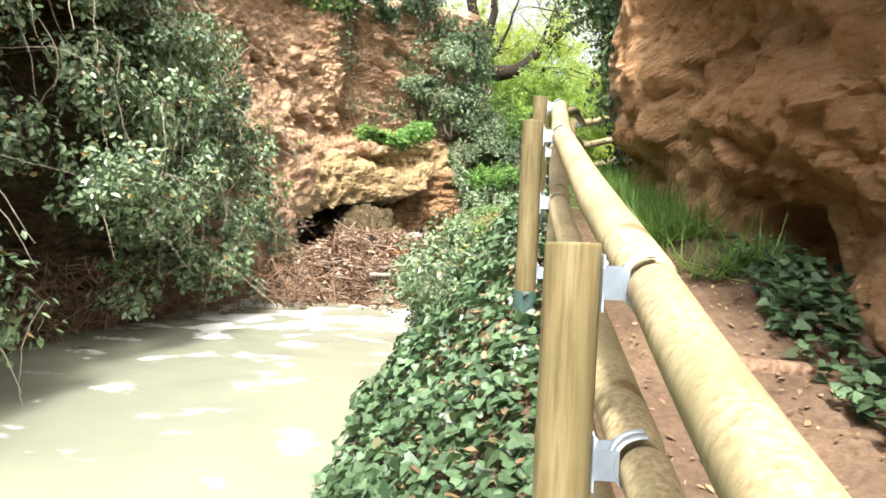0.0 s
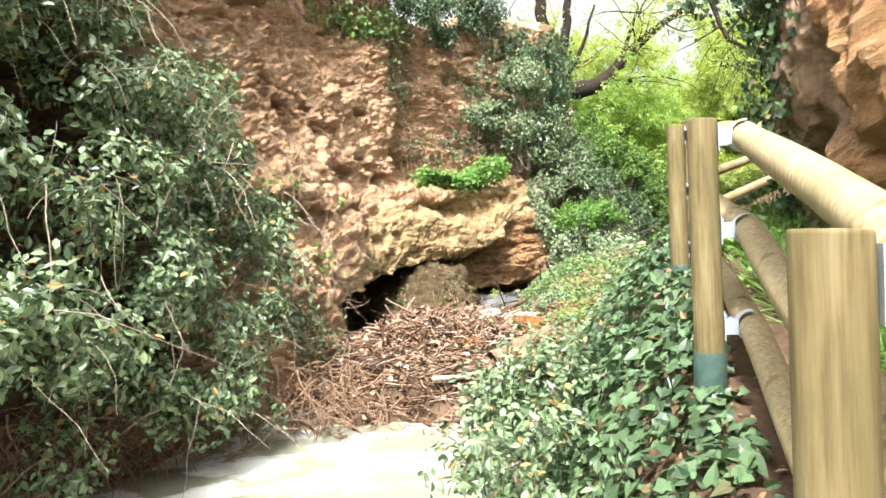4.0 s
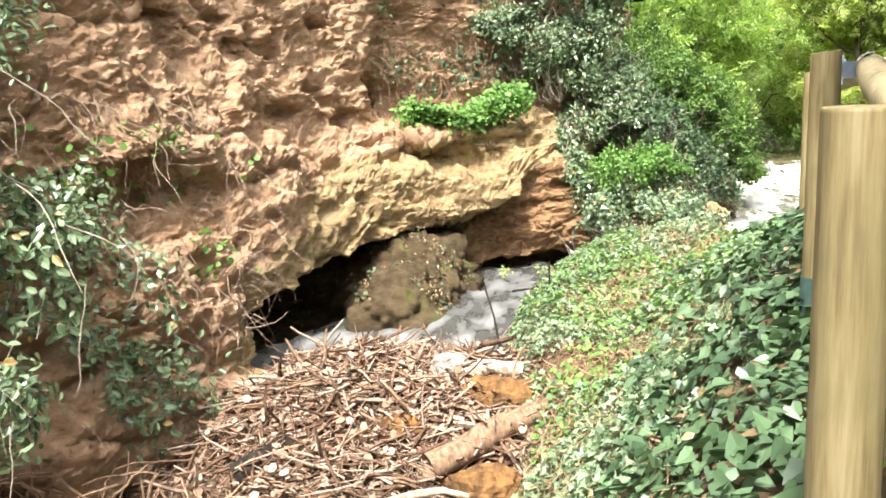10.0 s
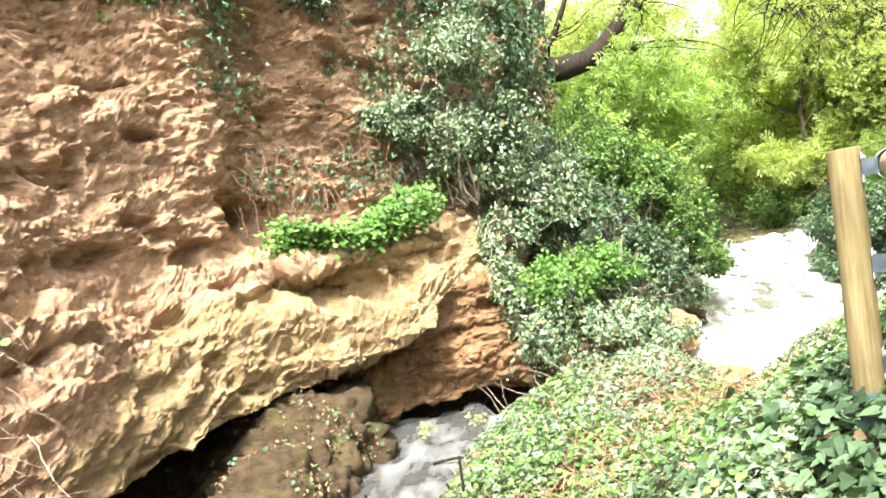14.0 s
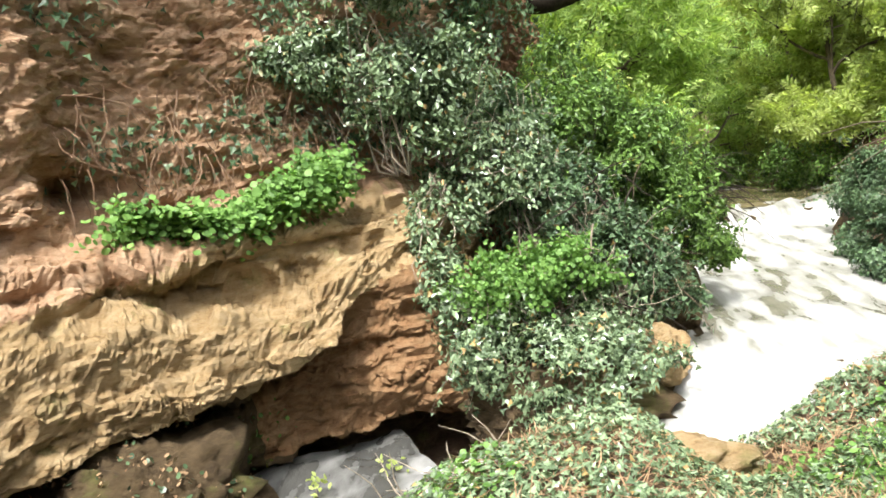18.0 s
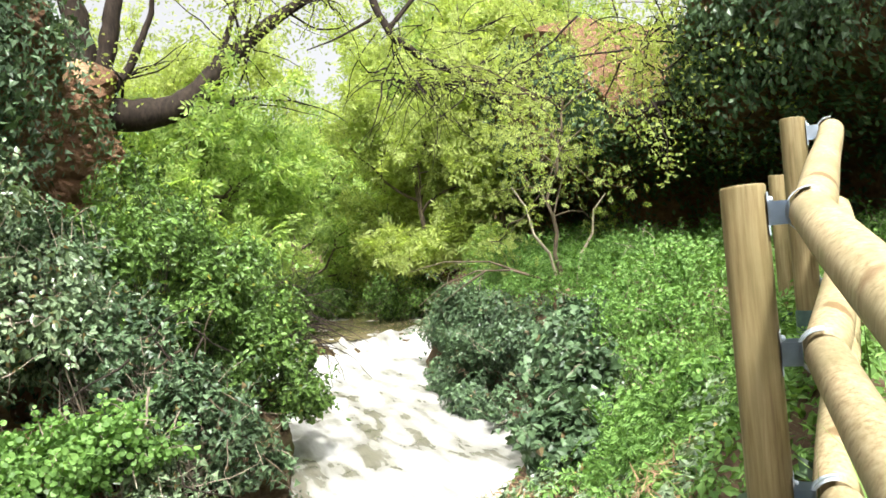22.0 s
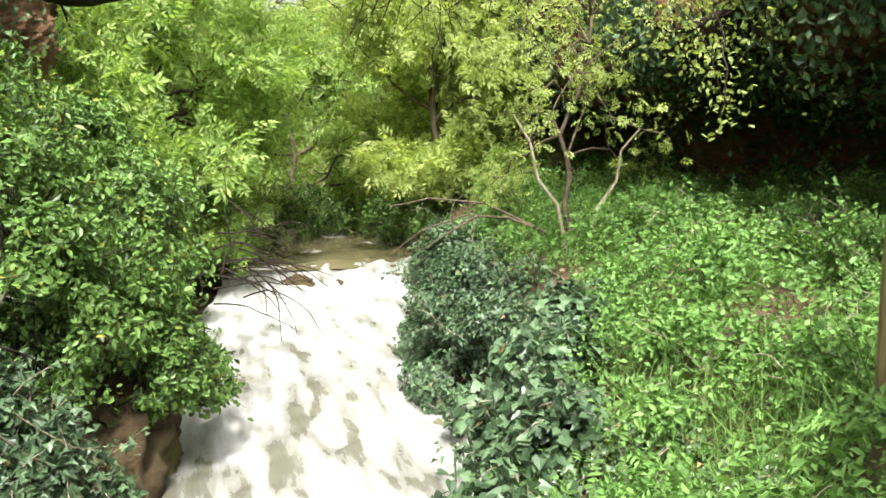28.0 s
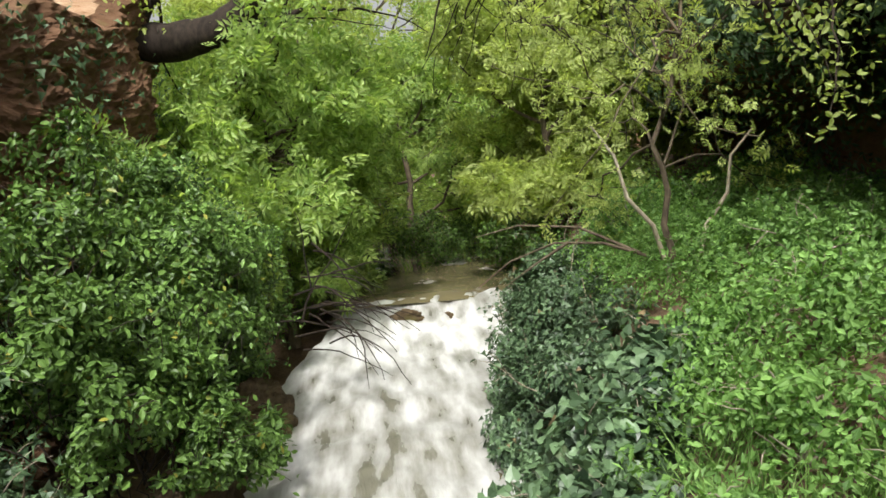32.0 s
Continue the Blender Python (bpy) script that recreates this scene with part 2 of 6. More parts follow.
def rock_material(name, low, high, pale, dark, moss=0.0):
    m, n, l, b = material(name, 0.92, 0, 0.2)
    big, fine, grain = tex(n, l, 0.9, 4), tex(n, l, 6, 8, 0.7, (1, 1, 2.8)), tex(n, l, 40, 6, 0.75, (1, 1, 1.6))
    base = ramp(n, l, big.outputs["Fac"], [(0.35, low), (0.65, high)]).outputs["Color"]
    c = mix(n, l, ramp(n, l, fine.outputs["Fac"], [(0.4, (0, 0, 0)), (0.72, (1, 1, 1))]).outputs["Color"], base, pale)
    c = mix(n, l, ramp(n, l, fine.outputs["Fac"], [(0.28, (1, 1, 1)), (0.42, (0, 0, 0))]).outputs["Color"], c, dark)
    c = mix(n, l, 0.35, c, ramp(n, l, grain.outputs["Fac"], [(0.3, (0.55, 0.5, 0.45)), (0.7, (1.3, 1.25, 1.2))]).outputs["Color"], "MULTIPLY")
    if moss:
        green = tex(n, l, 2.3, 6, 0.7)
        c = mix(n, l, ramp(n, l, green.outputs["Fac"], [(0.62 - 0.1 * moss, (0, 0, 0)), (0.74, (0.8, 0.8, 0.8))]).outputs["Color"], c, (0.13, 0.15, 0.035))
    l.new(c, b.inputs["Base Color"])
    both = n.new("ShaderNodeMath")
    both.operation = "ADD"
    l.new(fine.outputs["Fac"], both.inputs[0])
    l.new(grain.outputs["Fac"], both.inputs[1])
    relief(n, l, b, both.outputs[0], 0.85, 0.05)
    return m


def leaf_material(name, dark, light, rough=0.4, through=0.35, dead=None, deadness=0.0, single=False, shine=0.22):
    m, n, l, b = material(name, rough, 0, shine)
    pieces = n.new("ShaderNodeObjectInfo").outputs["Random"] if single else n.new("ShaderNodeNewGeometry").outputs["Random Per Island"]
    patch = tex(n, l, 1.6, 3)
    c = ramp(n, l, pieces, [(0.0, dark), (0.75, light), (1.0, tuple(1.25 * v for v in light))]).outputs["Color"]
    c = mix(n, l, ramp(n, l, patch.outputs["Fac"], [(0.35, (0, 0, 0)), (0.65, (0.55, 0.55, 0.55))]).outputs["Color"], c, tuple(0.5 * (u + v) for u, v in zip(dark, light)))
    if dead:
        pick = n.new("ShaderNodeTexWhiteNoise")
        pick.noise_dimensions = "1D"
        l.new(pieces, pick.inputs["W"])
        c = mix(n, l, ramp(n, l, pick.outputs["Value"], [(1 - deadness - 0.01, (0, 0, 0)), (1 - deadness, (1, 1, 1))]).outputs["Color"], c, dead)
    l.new(c, b.inputs["Base Color"])
    tr, mx = n.new("ShaderNodeBsdfTranslucent"), n.new("ShaderNodeMixShader")
    l.new(mix(n, l, 1.0, c, (1.25, 1.3, 0.62), "MULTIPLY"), tr.inputs["Color"])
    mx.inputs["Fac"].default_value = through
    l.new(b.outputs["BSDF"], mx.inputs[1])
    l.new(tr.outputs["BSDF"], mx.inputs[2])
    l.new(mx.outputs["Shader"], n["Material Output"].inputs["Surface"])
    return m


def bark_material(name, a, c2, scale=18):
    m, n, l, b = material(name, 0.9, 0, 0.2)
    t = tex(n, l, scale, 6, 0.65, (1, 1, 0.3))
    island = n.new("ShaderNodeNewGeometry")
    c = ramp(n, l, t.outputs["Fac"], [(0.35, a), (0.65, c2)]).outputs["Color"]
    c = mix(n, l, 0.6, c, ramp(n, l, island.outputs["Random Per Island"], [(0, (0.55, 0.55, 0.55)), (1, (1.35, 1.3, 1.25))]).outputs["Color"], "MULTIPLY")
    l.new(c, b.inputs["Base Color"])
    relief(n, l, b, t.outputs["Fac"], 0.5, 0.01)
    return m


def wood_material(name, tint):
    m, n, l, b = material(name, 0.62, 0, 0.3)
    grain, blotch, knot = tex(n, l, 9, 6, 0.65, (7, 7, 0.4)), tex(n, l, 3.0, 4, 0.6, (1, 1, 0.7)), tex(n, l, 6.5, 1, 0.4, (1, 1, 0.6))
    info = n.new("ShaderNodeObjectInfo")
    c = ramp(n, l, grain.outputs["Fac"], [(0.3, (0.24, 0.18, 0.1)), (0.48, (0.43, 0.35, 0.21)), (0.72, (0.62, 0.54, 0.37))]).outputs["Color"]
    c = mix(n, l, ramp(n, l, blotch.outputs["Fac"], [(0.42, (0, 0, 0)), (0.66, (0.8, 0.8, 0.8))]).outputs["Color"], c, (0.27, 0.245, 0.13))
    c = mix(n, l, ramp(n, l, knot.outputs["Fac"], [(0.70, (0, 0, 0)), (0.76, (0.75, 0.75, 0.75))]).outputs["Color"], c, (0.16, 0.09, 0.035))
    c = mix(n, l, 1.0, c, ramp(n, l, info.outputs["Random"], [(0, tuple(0.8 * v for v in tint)), (1, tint)]).outputs["Color"], "MULTIPLY")
    l.new(c, b.inputs["Base Color"])
    relief(n, l, b, grain.outputs["Fac"], 0.25, 0.004)
    return m


def water_material(name, body, foam, lo, hi, rough, scale, stretch=(1, 1, 1), wave=0.25, along=None):
    m, n, l, b = material(name, rough, 0, 0.5)
    b.inputs["IOR"].default_value = 1.33
    t, w = tex(n, l, scale, 5, 0.52, stretch), tex(n, l, scale * 2.2, 4, 0.5, stretch)
    amount = t.outputs["Fac"]
    if along:  # more or less foam down the stream: (y, amount)
        co, part_xyz, place = n.new("ShaderNodeTexCoord"), n.new("ShaderNodeSeparateXYZ"), n.new("ShaderNodeMapRange")
        l.new(co.outputs["Object"], part_xyz.inputs["Vector"])
        place.inputs["From Min"].default_value, place.inputs["From Max"].default_value = along[0][0], along[-1][0]
        l.new(part_xyz.outputs["Y"], place.inputs["Value"])
        run = along[-1][0] - along[0][0]
        level = ramp(n, l, place.outputs["Result"], [((y - along[0][0]) / run, (v + 0.5,) * 3) for y, v in along])
        plus, less = n.new("ShaderNodeMath"), n.new("ShaderNodeMath")
        plus.operation, less.operation = "ADD", "SUBTRACT"
        l.new(amount, plus.inputs[0])
        l.new(level.outputs["Color"], plus.inputs[1])
        l.new(plus.outputs[0], less.inputs[0])
        less.inputs[1].default_value = 0.5
        amount = less.outputs[0]
    mask = ramp(n, l, amount, [(lo, (0, 0, 0)), (hi, (1, 1, 1))]).outputs["Color"]
    silt = tex(n, l, 0.7, 3)
    bodyc = mix(n, l, silt.outputs["Fac"], tuple(0.85 * v for v in body), tuple(1.12 * v for v in body))
    l.new(mix(n, l, mask, bodyc, foam), b.inputs["Base Color"])
    r = n.new("ShaderNodeMapRange")
    r.inputs["To Min"].default_value, r.inputs["To Max"].default_value = rough, 0.75
    l.new(mask, r.inputs["Value"])
    l.new(r.outputs["Result"], b.inputs["Roughness"])
    relief(n, l, b, w.outputs["Fac"], wave, 0.05)
    return m


def soil_material():
    m, n, l, b = material("soil", 0.95, 0, 0.15)
    big, fine = tex(n, l, 1.4, 5), tex(n, l, 26, 7, 0.7)
    c = ramp(n, l, big.outputs["Fac"], [(0.35, (0.085, 0.055, 0.036)), (0.65, (0.17, 0.115, 0.075))]).outputs["Color"]
    c = mix(n, l, 0.6, c, ramp(n, l, fine.outputs["Fac"], [(0.3, (0.4, 0.38, 0.35)), (0.7, (1.5, 1.45, 1.4))]).outputs["Color"], "MULTIPLY")
    l.new(c, b.inputs["Base Color"])
    relief(n, l, b, fine.outputs["Fac"], 0.7, 0.02)
    return m


ROCK_L = rock_material("ochre_rock", (0.37, 0.235, 0.135), (0.44, 0.265, 0.155), (0.57, 0.42, 0.29), (0.16, 0.092, 0.05))
ROCK_Y = rock_material("yellow_rock", (0.30, 0.205, 0.10), (0.37, 0.26, 0.13), (0.47, 0.365, 0.22), (0.15, 0.095, 0.045), 0.3)
ROCK_R = rock_material("orange_rock", (0.42, 0.215, 0.09), (0.5, 0.29, 0.14), (0.58, 0.4, 0.24), (0.17, 0.08, 0.035))
# reddish mossy rock with the shade of the cliffs put into its colour
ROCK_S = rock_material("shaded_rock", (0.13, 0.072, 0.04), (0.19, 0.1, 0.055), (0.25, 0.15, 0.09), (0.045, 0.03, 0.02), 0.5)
# wet stone colour, darkened further to carry shade in the hollow and behind leaves
ROCK_D = rock_material("wet_shaded_rock", (0.055, 0.038, 0.021), (0.09, 0.062, 0.033), (0.15, 0.11, 0.06), (0.05, 0.035, 0.02), 0.8)
ROCK_P = rock_material("pinkish_rock", (0.34, 0.22, 0.135), (0.42, 0.28, 0.18), (0.55, 0.42, 0.31), (0.16, 0.095, 0.055))
# orange rock at about half brightness, with shade painted into it
ROCK_O = rock_material("shaded_orange_rock", (0.21, 0.11, 0.05), (0.27, 0.155, 0.075), (0.34, 0.225, 0.125), (0.08, 0.04, 0.02))
PALE_STONE = rock_material("pale_stone", (0.36, 0.32, 0.27), (0.45, 0.4, 0.34), (0.54, 0.49, 0.42), (0.22, 0.18, 0.14))
SOIL = soil_material()
WOOD = wood_material("rail_pine", (0.95, 0.92, 0.86))
POST_WOOD = wood_material("post_pine", (0.52, 0.49, 0.38))
IVY = leaf_material("ivy_leaf", (0.01, 0.028, 0.012), (0.115, 0.185, 0.09), 0.38, 0.12, (0.16, 0.12, 0.06), 0.008, shine=0.35)
IVY_ONE = leaf_material("ivy_single_leaf", (0.02, 0.045, 0.018), (0.14, 0.21, 0.115), 0.28, 0.18, (0.2, 0.13, 0.06), 0.02, True)
IVY_PALE = leaf_material("glossy_leaf", (0.014, 0.034, 0.014), (0.25, 0.34, 0.19), 0.27, 0.14, (0.34, 0.24, 0.1), 0.03, shine=0.5)
SHRUB = leaf_material("shrub_leaf", (0.011, 0.028, 0.008), (0.14, 0.245, 0.055), 0.38, 0.2, (0.26, 0.26, 0.05), 0.012)
SPRING = leaf_material("spring_leaf", (0.13, 0.23, 0.055), (0.4, 0.51, 0.18), 0.45, 0.58)
YELLOW = leaf_material("young_leaf", (0.22, 0.28, 0.075), (0.45, 0.52, 0.19), 0.45, 0.58)
YELLOW_ONE = leaf_material("young_single_leaf", (0.22, 0.28, 0.075), (0.45, 0.52, 0.19), 0.45, 0.5, single=True)
HERB = leaf_material("herb_leaf", (0.04, 0.1, 0.02), (0.21, 0.37, 0.1), 0.45, 0.35)
HERB_ONE = leaf_material("herb_single_leaf", (0.04, 0.1, 0.02), (0.21, 0.37, 0.1), 0.45, 0.35, single=True)
GRASS = leaf_material("grass_blade", (0.05, 0.115, 0.025), (0.19, 0.3, 0.085), 0.5, 0.35)
LITTER = leaf_material("dry_leaf", (0.11, 0.06, 0.03), (0.36, 0.24, 0.14), 0.8, 0.1)
BARK = bark_material("dark_bark", (0.011, 0.008, 0.006), (0.036, 0.027, 0.02))
YOUNG_BARK = bark_material("young_bark", (0.05, 0.04, 0.028), (0.15, 0.12, 0.08))
STEM = bark_material("dry_stem", (0.17, 0.14, 0.105), (0.38, 0.33, 0.26), 30)
DRIFT = bark_material("bleached_driftwood", (0.17, 0.115, 0.08), (0.42, 0.325, 0.25), 30)
ROTTEN = bark_material("rotten_wood", (0.06, 0.032, 0.016), (0.27, 0.14, 0.05), 14)
CHIPWOOD = bark_material("wet_bark", (0.05, 0.028, 0.018), (0.16, 0.095, 0.06), 25)
CHIPS = leaf_material("wood_chip", (0.14, 0.075, 0.045), (0.5, 0.36, 0.26), 0.85, 0.02)
ROOT = bark_material("reddish_root", (0.12, 0.07, 0.042), (0.29, 0.19, 0.125), 30)
PALE_BARK = bark_material("pale_bark", (0.25, 0.21, 0.15), (0.5, 0.44, 0.34), 25)
POOL = water_material("milky_water", (0.24, 0.245, 0.18), (0.62, 0.62, 0.58), 0.6, 0.74, 0.08, 2.6, (0.7, 0.9, 1), 0.1, [(-3, -0.04), (2.5, 0.0), (4.6, 0.06), (5.8, 0.16), (6.4, 0.1)])
WHITE = water_material("white_water", (0.13, 0.125, 0.095), (0.5, 0.5, 0.485), 0.34, 0.7, 0.2, 3.0, (1.7, 0.4, 1), 0.4, [(12.6, 0.12), (14.0, 0.08), (15.0, -0.06), (17.0, -0.02), (19.0, 0.07), (20.6, 0.14), (21.1, 0.0)])
CALM = water_material("brown_water", (0.13, 0.11, 0.06), (0.6, 0.6, 0.55), 0.62, 0.74, 0.1, 1.6, (1, 0.6, 1), 0.25)
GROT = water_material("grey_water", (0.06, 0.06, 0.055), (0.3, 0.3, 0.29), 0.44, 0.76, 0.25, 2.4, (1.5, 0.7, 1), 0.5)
ZINC, _n, _l, _b = material("galvanised_steel", 0.42, 0.4, 0.5)
_t = tex(_n, _l, 14, 4)
_l.new(ramp(_n, _l, _t.outputs["Fac"], [(0.3, (0.42, 0.49, 0.56)), (0.7, (0.58, 0.65, 0.72))]).outputs["Color"], _b.inputs["Base Color"])
SLEEVE, _n, _l, _b = material("green_sleeve", 0.5, 0, 0.4)
_t = tex(_n, _l, 20, 4)
_l.new(ramp(_n, _l, _t.outputs["Fac"], [(0.3, (0.035, 0.07, 0.06)), (0.7, (0.07, 0.12, 0.1))]).outputs["Color"], _b.inputs["Base Color"])

# ---- plan: fence line, stream, cliffs ----
FENCE = [(0.2, -6.4, -0.75), (0.42, -4.0, -0.42), (0.67, -1.62, 0.01), (0.95, 0.79, 0.52), (1.28, 2.61, 0.92), (1.63, 4.5, 1.14), (2.18, 6.38, 1.4),
         (2.75, 8.38, 1.46), (4.145, 9.925, 1.864), (5.57, 10.99, 2.235), (6.62, 12.06, 2.06)]
TAIL = [(7.6, 13.6, 2.18), (7.9, 16.0, 2.3), (8.6, 20.0, 2.4), (10.5, 30.0, 3.0), (12, 60, 4.0)]
STREAM = [(-1.6, -30, -0.45, 1.7), (-1.5, -2, -0.45, 1.26), (-1.35, 2.3, -0.45, 1.36), (-0.8, 4.9, -0.45, 1.12), (-0.3, 7.0, -0.4, 0.8), (-0.1, 8.6, -0.15, 0.85),
          (0.05, 9.8, 0.05, 0.6), (0.28, 11.0, 0.12, 0.5), (0.55, 11.9, 0.17, 0.55), (1.1, 12.6, 0.22, 0.5), (2.1, 13.0, 0.27, 0.4), (2.95, 13.12, 0.32, 0.55), (3.3, 13.4, 0.36, 0.6), (3.6, 13.65, 0.76, 0.75),
          (4.4, 14.25, 0.84, 1.1), (5.0, 15.6, 0.88, 1.35), (4.95, 17.3, 0.92, 1.2), (5.3, 19.2, 1.0, 1.2), (5.75, 20.5, 1.08, 1.4), (5.95, 20.95, 1.14, 1.5), (6.05, 21.25, 1.38, 1.55), (6.3, 23, 1.4, 1.7), (7.0, 27, 1.42, 1.8), (9.5, 34, 1.45, 1.5)]
LEFT = [(-5.2, -30), (-4.4, -6), (-4.1, 0), (-3.75, 3.3), (-3.2, 5.8), (-2.8, 7.6), (-2.3, 9.2), (-2.08, 10.4), (-1.9, 11.4), (-1.35, 12.75), (-0.35, 13.6), (0.7, 14.35), (1.5, 15.3), (2.0, 16.6),
        (2.0, 18.6), (1.5, 21.5), (1.6, 27), (0.0, 40)]
RIGHT = [(3.4, -30), (2.9, -5), (2.75, -1), (2.45, 1.3), (2.42, 2.6), (2.54, 4.2), (2.7, 5.2), (3.1, 6.1), (4.2, 7.0), (6.4, 7.9), (8.8, 9.6), (10.2, 12.3), (10.6, 15.5), (10.4, 18.5), (11.4, 22), (13.5, 30), (15, 45)]


def along_line(pts, step, rounds=2):
    """A rounded polyline, resampled at even steps; any number of columns."""
    p = np.array(pts, float)
    for _ in range(rounds):
        q = np.empty((2 * len(p) - 2, p.shape[1]))
        q[0::2], q[1::2] = 0.75 * p[:-1] + 0.25 * p[1:], 0.25 * p[:-1] + 0.75 * p[1:]
        p = np.vstack([p[:1], q, p[-1:]])
    s = np.r_[0, np.cumsum(np.linalg.norm(np.diff(p[:, :2], axis=0), axis=1))]
    t = np.arange(0, s[-1], step)
    return np.stack([np.interp(t, s, c) for c in p.T], 1)


def nearest(xy, line):
    """Signed distance to a line of points (right of its run is positive) and the nearest row."""
    best, idx = np.full(len(xy), 1e9), np.zeros(len(xy), int)
    for a in range(0, len(xy), 20000):
        d = ((xy[a:a + 20000, None] - line[None, :, :2]) ** 2).sum(-1)
        idx[a:a + 20000] = d.argmin(1)
        best[a:a + 20000] = np.sqrt(d.min(1))
    run = unit(np.gradient(line[:, :2], axis=0))[idx]
    off = xy - line[idx, :2]
    return best * np.sign(run[:, 1] * off[:, 0] - run[:, 0] * off[:, 1]), idx


F_LINE, S_LINE = along_line(FENCE + TAIL, 0.25), along_line(STREAM, 0.25)
L_LINE, R_LINE = along_line(LEFT, 0.25), along_line(RIGHT, 0.25)


def ground_z(x, y):
    """Height of the bare ground."""
    x, y = np.asarray(x, float).ravel(), np.asarray(y, float).ravel()
    xy = np.stack([x, y], 1)
    df, fi = nearest(xy, F_LINE)
    ds, si = nearest(xy, S_LINE)
    dl, _ = nearest(xy, L_LINE)
    dr, _ = nearest(xy, R_LINE)
    zf, zw, hw = F_LINE[fi, 2], S_LINE[si, 2], S_LINE[si, 3]
    out = np.abs(ds) - hw
    r = np.clip(out, 0, None) / (np.clip(out, 0, None) + np.clip(-df, 0, None) + 1e-3)
    bench = np.interp(r, [0, 0.05, 0.16, 0.5, 0.78, 1], [0, 0.28, 0.42, 0.5, 0.8, 1])
    slope = np.interp(r, [0, 0.15, 0.6, 0.85, 1], [0, 0.12, 0.62, 0.92, 1])
    steep = np.interp(r, [0, 0.12, 0.37, 0.65, 1], [0, 0.2, 0.6, 0.85, 1])
    low = np.interp(r, [0, 0.1, 0.3, 0.6, 0.8, 1], [0, 0.07, 0.16, 0.4, 0.72, 1])
    bench = bench + (low - bench) * smooth(2.5, 3.3, x)
    k, k2 = smooth(7.0, 8.4, y), smooth(12.3, 13.6, y)
    g = slope * (1 - k) + (bench * (1 - k2) + steep * k2) * k
    z = zw + (zf - zw) * g
    path = zf + 0.04 * np.clip(df, 0, 3) + smooth(3.0, 6.0, df) * 0.6 * smooth(10.0, 8.0, y)
    z = np.where(df > 0, path, z)
    left = np.where(y < 8.8, zw - 0.3 + np.clip(out, 0, 1.8) * 0.3, zw - 0.5)
    z = np.where((ds < 0) & (df < 0), left, z)
    z = np.where(out < 0, zw - 0.12 - 0.55 * smooth(0, 1, -out / hw), z)
    rough = fbm(xyz(x * 0.9, y * 0.9, 0), 4, 3)
    z = z + 0.05 * rough * smooth(-0.1, 0.3, out) + 0.012 * fbm(xyz(x * 7, y * 7, 0), 3, 5)
    # behind the cliff faces the ground lies on the plateau
    z = np.where(dl < -0.3, np.minimum(z, -0.2), z)
    fall = smooth(19, 30, y)
    z = np.where(dl < -2.2, 5.6 - 3.0 * fall + 0.4 * rough, z)
    z = np.where(dr > 0.3, zf - 0.4, z)
    z = np.where(dr > 2.2, 5.6 - 2.6 * fall + 0.5 * rough, z)
    return z


def graded(lo, hi, step, far):
    out, s = [], step
    v = lo
    while v > -far:
        s *= 1.22
        v -= s
        out.append(v)
    left = out[::-1]
    mid = list(np.arange(lo, hi, step))
    v, s, right = mid[-1], step, []
    while v < far:
        s *= 1.22
        v += s
        right.append(v)
    return np.array(left + mid + right)


gx, gy = graded(-5, 11, 0.11, 700), graded(-5, 30, 0.13, 700)
GX, GY = np.meshgrid(gx, gy, indexing="ij")
GZ = ground_z(GX, GY).reshape(GX.shape)
tagged(part("ground", raw_mesh("ground", xyz(GX, GY, GZ).reshape(-1, 3), grid_faces(len(gx), len(gy)), True), SOIL), "brown trodden soil with leaf litter along the gorge", "ground", kind="structure")


def ground_at(x, y):
    """Height on the built ground, by its grid."""
    i = np.clip(np.searchsorted(gx, x) - 1, 0, len(gx) - 2)
    j = np.clip(np.searchsorted(gy, y) - 1, 0, len(gy) - 2)
    u, v = (x - gx[i]) / (gx[i + 1] - gx[i]), (y - gy[j]) / (gy[j + 1] - gy[j])
    return GZ[i, j] * (1 - u) * (1 - v) + GZ[i + 1, j] * u * (1 - v) + GZ[i, j + 1] * (1 - u) * v + GZ[i + 1, j + 1] * u * v


GN = grid_normals(xyz(GX, GY, GZ))


def ground_normal(x, y):
    i = np.clip(np.searchsorted(gx, x) - 1, 0, len(gx) - 2)
    j = np.clip(np.searchsorted(gy, y) - 1, 0, len(gy) - 2)
    n = GN[i, j]
    return n * np.sign(n[:, 2:3] + 1e-9)


